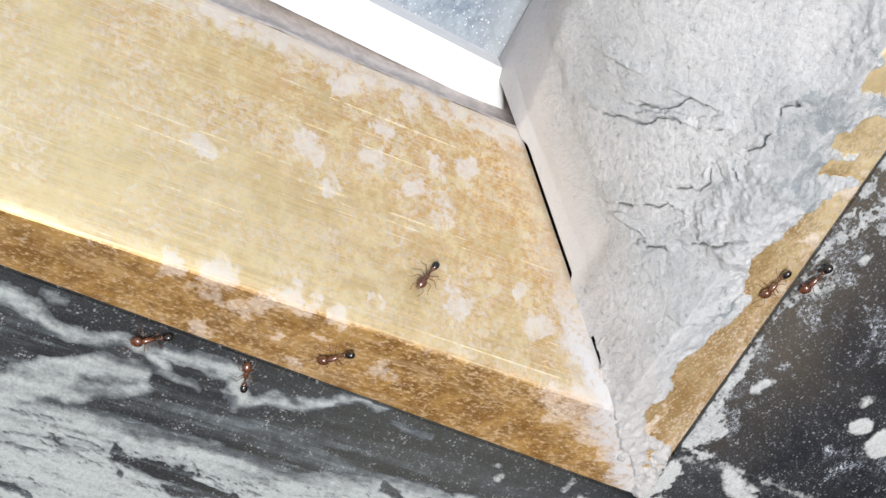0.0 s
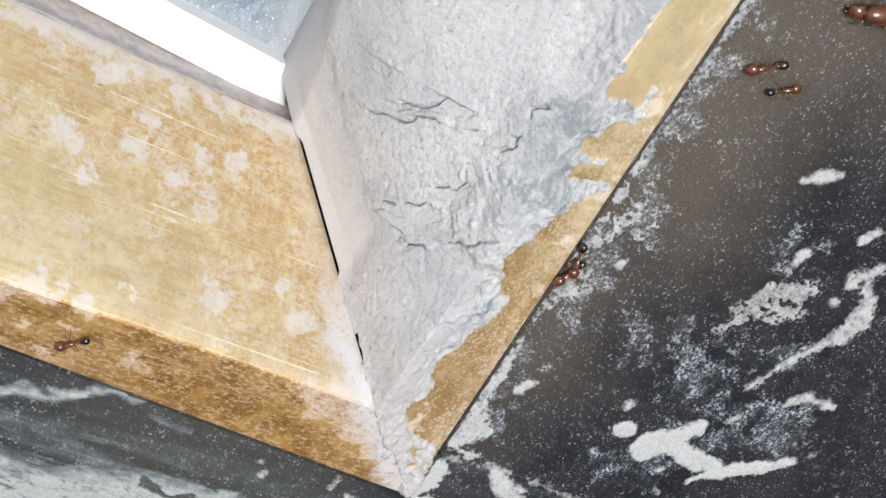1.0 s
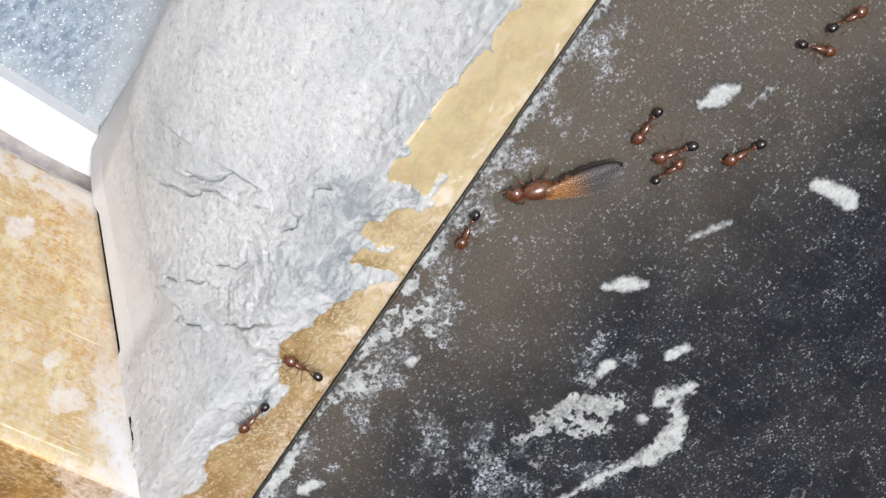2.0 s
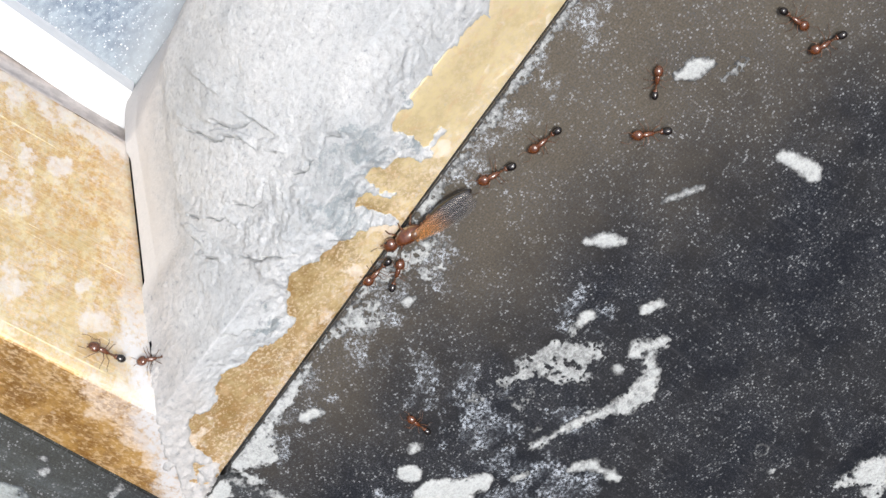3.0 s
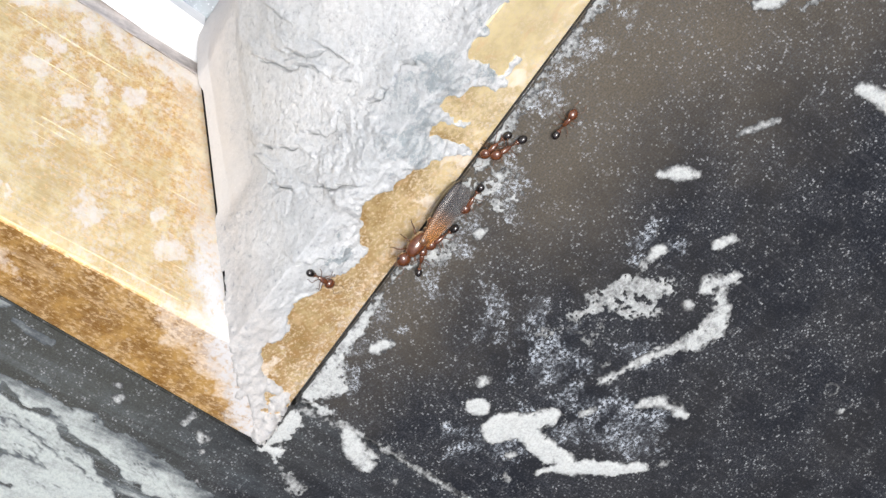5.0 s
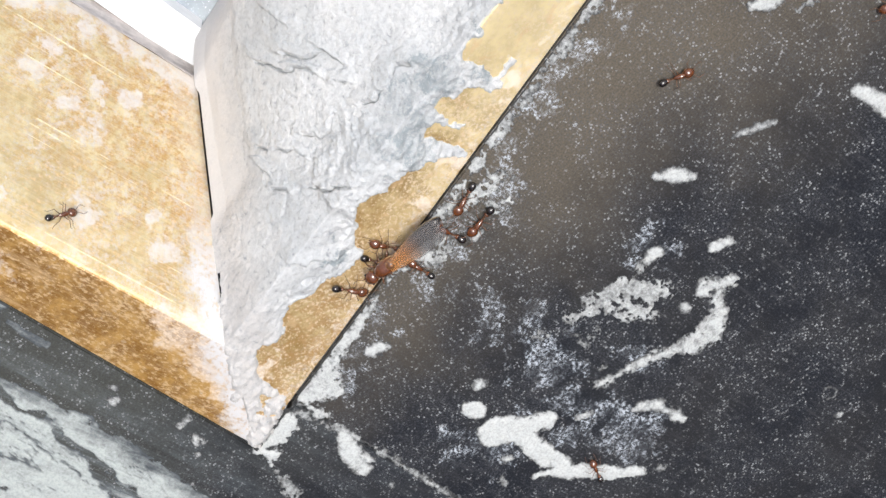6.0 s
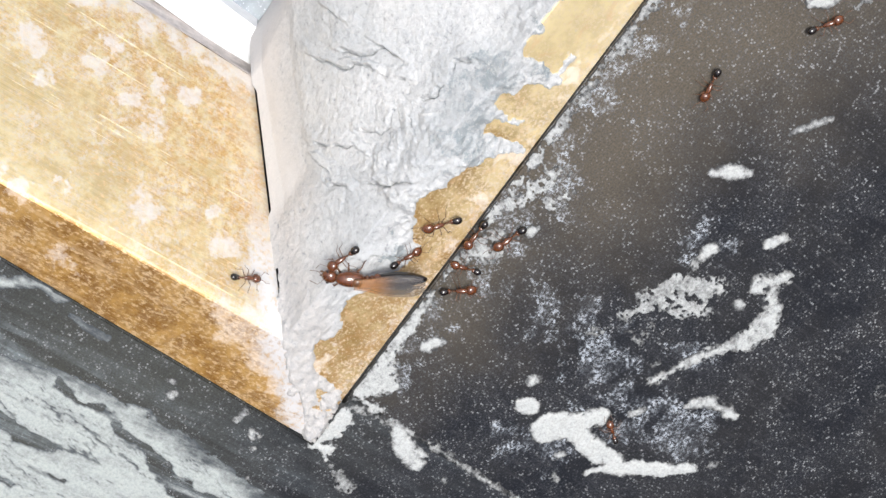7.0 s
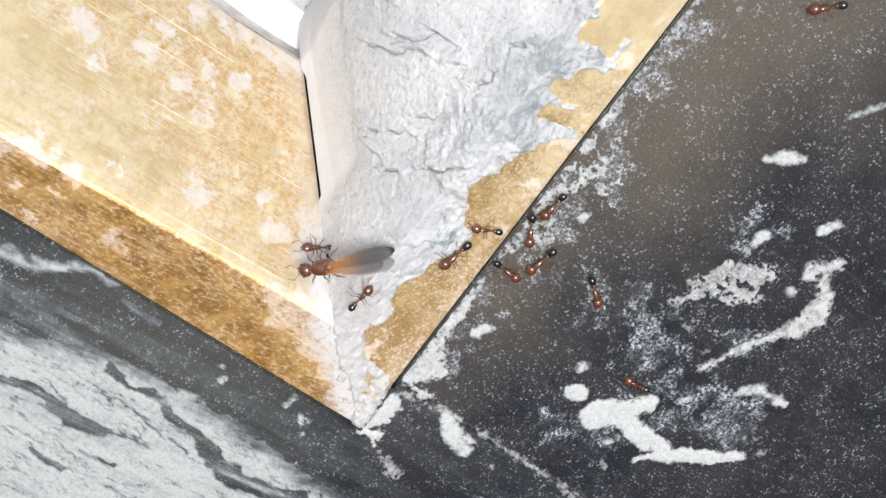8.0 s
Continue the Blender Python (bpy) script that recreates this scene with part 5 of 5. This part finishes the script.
     (6.8, 0.03789, 0.00069, -0.00000, 0.8, 1.5, 173.8), (7, 0.03488, 0.00125, 0.00002, 22.4, 0.4, -177.6), (7.4, 0.03348, 0.00114, 0.00006, 8.2, -3.1, -161.9),
     (7.7, 0.03547, 0.00100, 0.00000, 25.0, -16.7, -162.1), (8, 0.03411, 0.00039, 0.00014, 3.0, -2.5, -146.7)],
    [(0, 0.07980, -0.01192, 0.00016, 0.5, -1.1, 140.3), (0.7, 0.07914, -0.01238, 0.00024, 0.8, -3.9, 138.2), (1.2, 0.07857, -0.01593, 0.00000, 0.0, -0.0, 151.4),
     (1.5, 0.07963, -0.01512, 0.00005, 3.4, -5.8, 150.0), (1.7, 0.07694, -0.01393, 0.00000, 0.0, -0.0, 143.9), (2.8, 0.06069, -0.00368, 0.00000, 0.0, -0.0, 144.1),
     (3, 0.05712, -0.00173, -0.00000, 0.0, -0.0, 154.5), (3.2, 0.05384, -0.00202, 0.00000, 0.0, -0.0, 161.8), (3.5, 0.04938, -0.00202, 0.00000, 0.0, -0.0, 169.8),
     (3.8, 0.04505, -0.00165, -0.00000, -2.9, -2.7, 167.9), (4, 0.04393, -0.00085, 0.00000, 1.1, 3.8, 167.5), (4.2, 0.03892, -0.00065, 0.00000, 0.1, -0.1, 176.6),
     (4.5, 0.03599, -0.00091, 0.00012, 6.2, -8.4, 160.6), (4.7, 0.03605, 0.00001, 0.00007, 0.2, 1.2, 164.7), (5.8, 0.03664, -0.00114, 0.00013, 1.3, -6.4, 148.9),
     (6, 0.03746, -0.00080, -0.00000, -0.2, 1.7, 96.4), (6.07, 0.03751, -0.00073, 0.00000, -1.6, 0.8, 38.9), (6.13, 0.03756, -0.00067, 0.00000, 0.4, -0.2, -18.6),
     (6.2, 0.03762, -0.00060, -0.00000, -1.1, -0.3, -76.1), (6.35, 0.03768, 0.00068, 0.00012, -4.9, -9.7, -117.9), (6.5, 0.03771, 0.00191, 0.00013, 30.9, -8.6, -162.4),
     (6.65, 0.03677, 0.00321, 0.00058, -3.2, -1.0, 165.4), (6.8, 0.03574, 0.00442, 0.00081, -7.0, -8.5, 132.1), (7, 0.03425, 0.00614, 0.00119, -9.3, -9.2, 137.7),
     (7.4, 0.03236, 0.00896, 0.00219, -8.2, -26.7, 142.0), (7.7, 0.03146, 0.00632, 0.00125, -12.9, 1.4, -172.0), (8, 0.02721, 0.00632, 0.00150, -15.5, -7.0, 168.2)],
    [(0, 0.08096, -0.01743, -0.00000, 0.0, -0.0, 145.9), (0.7, 0.07949, -0.01719, 0.00000, 0.0, -0.0, 140.5), (1.2, 0.08160, -0.02077, 0.00000, 0.0, -0.0, 159.0),
     (1.5, 0.08233, -0.01877, -0.00000, 0.0, -0.0, 174.3), (1.7, 0.07951, -0.01831, -0.00000, 0.0, -0.0, 168.0), (2.8, 0.07269, -0.01494, -0.00000, 0.0, -0.0, 130.1),
     (3, 0.07059, -0.01286, 0.00000, 0.0, -0.0, 133.6), (3.2, 0.06776, -0.01006, 0.00000, 0.0, -0.0, 139.4), (3.5, 0.06435, -0.00665, 0.00000, 0.0, -0.0, 143.6),
     (3.8, 0.05947, -0.00298, -0.00000, 0.0, -0.0, 152.4), (4, 0.05567, -0.00156, 0.00000, 0.0, -0.0, 155.7), (4.2, 0.05024, -0.00119, 0.00000, 0.0, -0.0, 169.6),
     (4.5, 0.05112, -0.00079, 0.00000, 0.0, -0.0, 178.8), (4.7, 0.05059, 0.00130, 0.00007, -0.1, -9.1, 154.4), (5.8, 0.04257, -0.00261, 0.00010, -1.2, -1.4, 171.5),
     (6, 0.04066, -0.00293, 0.00000, 0.0, -0.0, -179.5), (6.2, 0.03997, -0.00352, -0.00000, -0.8, -0.6, 174.7), (6.5, 0.03957, -0.00245, 0.00000, 2.2, -0.8, 152.4),
     (6.8, 0.03859, -0.00247, 0.00000, 2.0, 0.4, 155.7), (7, 0.03667, -0.00199, 0.00000, -1.7, -4.3, 161.7), (7.4, 0.03309, -0.00185, 0.00013, 3.8, 1.4, 175.6),
     (7.7, 0.03297, -0.00258, 0.00011, -0.1, 1.8, -178.3), (8, 0.03159, -0.00321, 0.00000, 0.0, -0.0, 170.8)],
    [(0, 0.07786, 0.00156, 0.00000, -0.0, -0.0, -52.1), (0.7, 0.07866, -0.00260, 0.00000, -0.0, -0.0, -37.2), (1.2, 0.08342, -0.01339, -0.00000, -0.0, -0.0, -32.3),
     (1.5, 0.08351, -0.01467, 0.00000, 0.5, 2.6, -20.4), (1.7, 0.08546, -0.01639, 0.00000, -0.0, -0.0, -62.3), (2.8, 0.08921, -0.01670, -0.00000, -0.0, -0.0, -79.6),
     (3, 0.08918, -0.01664, 0.00000, -0.0, -0.0, -85.9), (3.2, 0.08923, -0.01750, 0.00000, -0.0, -0.0, -78.4), (3.5, 0.08992, -0.02155, 0.00000, 0.0, -0.0, -90.6),
     (3.8, 0.09077, -0.02706, 0.00000, -0.0, -0.0, -78.1), (4, 0.09253, -0.03076, 0.00000, -0.0, -0.0, -67.4), (8, 0.09253, -0.03076, 0.00000, -0.0, -0.0, -67.4)],
    [(0, -0.02655, -0.05341, -0.00000, 0.0, -0.0, 38.8), (1, -0.01976, -0.05297, 0.00000, 0.0, -0.0, 37.8), (1.7, 0.01278, -0.04047, 0.00000, 0.0, -0.0, 48.0),
     (2.8, 0.04042, -0.00016, 0.00000, -0.1, 4.9, 2.1), (3, 0.04080, -0.00032, 0.00014, -0.3, 7.2, 18.5), (3.2, 0.04046, -0.00098, 0.00000, -4.9, 2.5, 30.7),
     (3.5, 0.04014, -0.00118, 0.00000, -0.1, -3.1, 57.6), (3.8, 0.03957, -0.00207, 0.00000, 0.0, -0.0, 31.0), (4, 0.04118, -0.00269, 0.00000, 0.0, -0.0, 20.3),
     (4.2, 0.04110, -0.00327, 0.00000, 0.2, -0.1, 20.7), (4.5, 0.04633, -0.00302, 0.00000, -0.2, -0.1, 11.6), (4.7, 0.05016, -0.00223, 0.00000, 0.0, -0.0, 12.5),
     (5.8, 0.06395, -0.00763, -0.00000, -0.0, -0.0, -52.6), (6, 0.06641, -0.00949, 0.00000, -0.0, -0.0, -31.7), (6.2, 0.07009, -0.01186, 0.00000, -0.0, -0.0, -32.6),
     (6.5, 0.07257, -0.01400, 0.00000, -0.0, -0.0, -41.9), (6.8, 0.07411, -0.01356, 0.00000, 0.0, -0.0, 3.0), (7, 0.07629, -0.01372, 0.00000, -0.0, -0.0, -31.2),
     (7.4, 0.07730, -0.01305, 0.00000, 0.6, -5.2, 42.0), (7.7, 0.08209, -0.01368, 0.00000, 0.0, -0.0, 33.3), (8, 0.08209, -0.01368, 0.00000, 0.0, -0.0, 33.3)],
    [(0, -0.00045, -0.07429, 0.00000, 0.0, -0.0, 44.8), (1, -0.00153, -0.08914, -0.00000, 0.0, -0.0, 44.9), (1.7, 0.01638, -0.06112, 0.00000, 0.0, -0.0, 51.2),
     (2.8, 0.02640, -0.02118, -0.00000, 0.0, -0.0, 96.7), (3, 0.02584, -0.01535, -0.00000, 0.0, -0.0, 82.6), (3.2, 0.02727, -0.00862, 0.00000, 0.0, -0.0, 69.1),
     (3.5, 0.02990, -0.00064, 0.00000, 0.7, 0.3, 58.0), (3.8, 0.03084, -0.00088, -0.00000, -3.1, 5.3, 24.4), (4, 0.03071, -0.00086, 0.00000, 2.2, 1.6, 36.9),
     (4.2, 0.02943, -0.00062, 0.00000, 0.0, -0.0, 46.5), (4.5, 0.03090, -0.00065, -0.00000, -0.2, -0.5, 44.0), (4.7, 0.03167, 0.00011, 0.00014, -1.5, 4.1, 26.6),
     (5.8, 0.03238, -0.00176, 0.00012, 0.8, -0.1, 41.8), (6, 0.03184, -0.00122, 0.00000, -0.2, 1.8, 89.5), (6.2, 0.03148, -0.00139, 0.00000, -0.2, 0.7, 112.0),
     (6.5, 0.02994, -0.00057, 0.00000, 0.6, -0.5, 121.0), (6.8, 0.03104, -0.00151, 0.00000, 0.0, -0.0, 117.5), (7, 0.03071, -0.00031, 0.00000, 1.7, -1.7, 104.0),
     (7.2, 0.03063, 0.00052, 0.00013, -4.6, 3.5, 43.6), (7.4, 0.03049, 0.00128, 0.00012, 2.5, 6.3, -15.9), (7.5, 0.03132, 0.00122, 0.00010, -11.6, 13.5, 36.1),
     (7.6, 0.03215, 0.00117, 0.00010, 2.1, 17.0, 99.0), (7.7, 0.03298, 0.00110, 0.00008, 9.1, 3.7, 162.5), (7.85, 0.03233, 0.00309, 0.00060, -3.5, -4.7, 133.9),
     (8, 0.03162, 0.00500, 0.00097, -3.6, -11.2, 110.5)],
    [(0, 0.09286, -0.01674, -0.00000, 0.0, -0.0, 126.6), (1.7, 0.10842, -0.03311, 0.00000, 0.0, -0.0, 144.5), (2.8, 0.09306, -0.02349, -0.00000, 0.0, -0.0, 135.8),
     (3, 0.08960, -0.02178, -0.00000, 0.0, -0.0, 156.9), (3.2, 0.08497, -0.02025, -0.00000, 0.0, -0.0, 152.8), (3.5, 0.07705, -0.01624, 0.00000, 0.0, -0.0, 159.5),
     (3.8, 0.07072, -0.01049, 0.00000, 0.0, -0.0, 132.7), (4, 0.06606, -0.00632, 0.00000, 0.0, -0.0, 147.2), (4.2, 0.06015, -0.00209, 0.00000, 0.0, -0.0, 147.1),
     (4.5, 0.05568, 0.00156, -0.00000, 0.1, -1.2, 152.9), (4.7, 0.05306, 0.00247, 0.00000, 4.6, -1.3, 167.9), (5.8, 0.03519, -0.00045, 0.00000, 2.9, -6.5, 146.8),
     (6, 0.03245, 0.00428, 0.00081, -2.3, -10.5, 104.8), (6.2, 0.03148, 0.00562, 0.00110, -11.7, -3.3, 166.5), (6.5, 0.02888, 0.00849, 0.00274, -9.9, -21.4, 141.4),
     (6.8, 0.02745, 0.01072, 0.00372, -5.8, -15.0, 120.5), (6.9, 0.02663, 0.01204, 0.00412, 3.1, -9.8, 142.4), (7, 0.02566, 0.01323, 0.00418, 38.4, -1.3, 162.3),
     (7.4, 0.02037, 0.01528, -0.00087, 61.1, 24.1, 165.3), (7.7, 0.01834, 0.01663, -0.00370, 59.5, 8.0, -179.2), (8, 0.01629, 0.01751, -0.00372, 55.5, -21.4, 111.1)],
    [(0, 0.00632, 0.11190, 0.00076, 13.5, -5.4, -68.7), (1.8, 0.00632, 0.11190, 0.00076, 13.5, -5.4, -68.7), (2.8, 0.00632, 0.04190, 0.00117, 12.6, -5.5, -68.7),
     (3.2, 0.00910, 0.03868, 0.00195, 11.7, -10.4, -50.0), (3.5, 0.01230, 0.03576, 0.00265, -17.8, 5.4, -73.5), (3.8, 0.01399, 0.03352, 0.00045, -59.3, 17.1, -80.1),
     (4, 0.01464, 0.02823, -0.00074, -61.0, 5.1, -87.2), (4.2, 0.01481, 0.02197, -0.00104, -59.9, 15.4, -81.3), (4.5, 0.01576, 0.01745, -0.00276, -61.1, -0.8, -90.4),
     (4.7, 0.01796, 0.01541, -0.00155, -49.7, -43.2, -27.8), (5.8, 0.02806, 0.00140, -0.00082, -0.6, -11.6, -84.3), (6, 0.03014, 0.00412, 0.00080, 1.2, 10.6, -80.8),
     (6.2, 0.02863, 0.00456, 0.00091, 1.5, 11.5, -79.9), (6.5, 0.02887, 0.00558, 0.00111, 2.7, 10.5, -78.4), (6.8, 0.02733, 0.00566, 0.00114, 0.3, 14.8, -78.3),
     (7, 0.02853, 0.00707, 0.00166, 9.6, 13.3, -28.0), (7.4, 0.02869, 0.00372, 0.00074, -1.8, 10.4, -97.3), (7.7, 0.02941, 0.00126, 0.00004, 5.1, -0.2, -81.9),
     (8, 0.02829, -0.00073, 0.00000, 0.0, -0.0, -95.7)],
    [(0, 0.00982, 0.12163, 0.00190, 7.6, -19.0, -22.2), (3.7, 0.00982, 0.12163, 0.00190, 7.6, -19.0, -22.2), (4.7, 0.00982, 0.05163, 0.00209, 5.9, -16.0, -21.8),
     (5.25, 0.01223, 0.04356, 0.00268, -7.1, 18.6, -21.2), (5.8, 0.01464, 0.03549, -0.00074, -30.5, 55.9, -35.5), (6, 0.01455, 0.03525, -0.00057, -51.4, 39.2, -63.3),
     (6.2, 0.01459, 0.03482, -0.00064, -54.7, 33.3, -68.8), (6.5, 0.01390, 0.03200, 0.00061, -60.3, 7.7, -85.6), (6.8, 0.01414, 0.02316, 0.00017, -59.6, 17.4, -80.0),
     (7, 0.01460, 0.01952, -0.00067, -58.1, 24.0, -75.8), (7.4, 0.01478, 0.01543, -0.00099, -52.0, 13.0, -60.6), (7.7, 0.01689, 0.01385, 0.00121, -62.7, -17.4, -0.8),
     (8, 0.01746, 0.01233, 0.00350, -11.3, 0.2, -4.7)],
    [(0, 0.11094, -0.03361, -0.00000, 0.0, -0.0, 168.0), (4.7, 0.11094, -0.03361, -0.00000, 0.0, -0.0, 168.0), (5.8, 0.08992, -0.02663, 0.00000, 0.0, -0.0, 154.7),
     (6.2, 0.08321, -0.01997, 0.00000, 0.0, -0.0, 146.6), (6.5, 0.07610, -0.01394, 0.00000, 0.0, -0.0, 137.0), (6.8, 0.06979, -0.00851, 0.00000, 0.0, -0.0, 158.9),
     (7, 0.06403, -0.00822, 0.00000, 0.0, -0.0, -163.8), (7.4, 0.05337, -0.00225, 0.00000, 0.0, -0.0, 151.2), (7.7, 0.04630, 0.00016, 0.00000, -0.6, -1.0, -174.8),
     (8, 0.03795, 0.00021, 0.00000, -1.7, -0.9, 178.1)],
    [(0, 0.00410, -0.06066, 0.00000, 6.3, 4.3, 52.7), (3.8, 0.00410, -0.06066, 0.00000, 6.3, 4.3, 52.7), (4.7, 0.00683, -0.05197, 0.00000, 0.0, -0.0, 47.3),
     (5.8, 0.01980, -0.03980, 0.00021, 0.5, -3.0, 64.6), (6, 0.02046, -0.03826, 0.00026, 0.3, 2.3, 61.1), (6.2, 0.02078, -0.03727, 0.00004, 6.6, 2.9, 92.9),
     (6.5, 0.02084, -0.03468, 0.00000, 0.0, -0.0, 85.1), (6.8, 0.02202, -0.03227, 0.00000, 0.0, -0.0, 66.5), (7, 0.02213, -0.03064, 0.00000, 0.0, -0.0, 55.3),
     (7.4, 0.02317, -0.02759, 0.00024, 2.7, 0.2, 70.0), (7.7, 0.02525, -0.02599, 0.00000, 0.0, -0.0, 88.5), (8, 0.02448, -0.02446, 0.00000, 0.0, -0.0, 93.9)],
    [(0, 0.10708, -0.02087, -0.00000, 0.0, -0.0, 140.1), (5.8, 0.10708, -0.02087, -0.00000, 0.0, -0.0, 140.1), (7, 0.09278, -0.01875, -0.00000, 0.0, -0.0, 140.2),
     (7.4, 0.08663, -0.01457, -0.00000, 0.0, -0.0, 140.2), (7.7, 0.08063, -0.01230, -0.00000, 2.5, -3.9, 139.7), (8, 0.07298, -0.00867, 0.00000, 0.0, -0.0, 135.1)],
    [(0, 0.07923, 0.00052, 0.00000, -0.0, -0.0, -35.2), (1.2, 0.08643, -0.01529, -0.00000, -0.0, -0.0, -32.3), (1.5, 0.08907, -0.01684, 0.00000, -0.0, -0.0, -30.8),
     (1.7, 0.08929, -0.01588, 0.00000, -0.0, -0.0, -26.2), (2.8, 0.09962, -0.02296, 0.00000, -0.0, -0.0, -26.3), (8, 0.09962, -0.02296, 0.00000, -0.0, -0.0, -26.3)],
    [(0, 0.08137, -0.00489, 0.00020, 0.0, -0.0, 126.6), (0.7, 0.07710, -0.00770, 0.00020, 0.7, -0.3, 130.8), (1.2, 0.07550, -0.01340, 0.00020, 0.3, 3.2, 101.0),
     (1.5, 0.07384, -0.01131, 0.00020, 0.0, -0.0, 128.6), (1.7, 0.06974, -0.00766, 0.00020, 0.0, -0.0, 134.1), (2.8, 0.05205, -0.00029, 0.00020, 0.2, 0.1, 156.7),
     (3, 0.04888, 0.00118, 0.00020, -1.6, -0.7, 161.0), (3.2, 0.04640, 0.00042, 0.00020, 0.2, -0.7, 164.3), (3.5, 0.04417, 0.00106, 0.00293, 33.2, 16.1, -178.6),
     (3.8, 0.04039, 0.00156, 0.00207, 32.8, 16.4, 178.6), (4, 0.03853, 0.00242, 0.00164, 17.9, -0.4, -175.6), (4.2, 0.03673, 0.00159, 0.00092, 1.3, -0.3, 171.5),
     (4.5, 0.03779, 0.00211, 0.00100, 0.6, -0.1, 178.0), (4.7, 0.03819, 0.00304, 0.00167, -4.7, -17.0, 175.0), (5.8, 0.03438, 0.00186, 0.00103, 1.1, -2.7, 178.4),
     (6, 0.03415, 0.00270, 0.00228, 15.6, 3.0, 169.8), (6.2, 0.03253, 0.00271, 0.00115, -2.0, -1.9, 140.5), (6.5, 0.02890, 0.00375, 0.00187, -2.2, -7.9, 117.8),
     (6.8, 0.02771, 0.00723, 0.00285, -4.8, -5.0, 121.0), (7, 0.02576, 0.00889, 0.00342, -3.0, 2.0, 122.0), (7.4, 0.02227, 0.01278, 0.00289, 6.1, -5.0, 127.6),
     (7.7, 0.02250, 0.01481, 0.00363, 53.2, 27.7, 138.8), (8, 0.02028, 0.01547, 0.00240, 25.0, 10.9, 142.9)],
]
SIZES = [0.95, 1.0, 1.02, 0.92, 1.08, 1.0, 1.08, 0.92, 1.05, 1.12, 1.1, 1.02, 0.98, 0.92, 1.05, 1.0, 0.95, 1.0, 0.9, 1.0, 1.02]
first_ant = worker_ant()
ANTS = [first_ant] + [copy_thing(first_ant, Matrix.Identity(4)) for _ in SIZES[1:]]
for ant, size in zip(ANTS, SIZES):
    ant.scale = (size, size, size)
QUEEN = winged_ant()


def gait(ant, phase):
    """Swing the legs in two tripods while the ant is under way, and let the antennae feel about."""
    limbs = [o for o in ant.children if o.name.startswith(("leg", "antenna"))]
    times = [i * 0.1 for i in range(81)]
    for n, o in enumerate(limbs):
        rest = o.matrix_basis.copy()
        feeler = o.name.startswith("antenna")
        tripod = (n // 2 + n % 2) % 2
        keys = []
        for t in times:
            a = 2 * math.pi * (t * (2.3 if feeler else 3.3) + phase + 0.5 * tripod)
            swing = (9 if feeler else 17) * math.sin(a)
            lift = (4 if feeler else 7) * max(math.cos(a), 0.0) * (1 if n % 2 == 0 else -1)
            keys.append((t, rest @ pose(0, 0, 0, lift, 0, swing)))
        walk(o, keys)


def motions():
    for n, (ant, rows) in enumerate(zip(ANTS, ANT_ROWS)):
        walk(ant, [(t, pose(*row)) for t, *row in rows])
        gait(ant, 0.37 * n)
    walk(QUEEN, [(t, pose(*row)) for t, *row in ANT_ROWS[-1]])


motions()
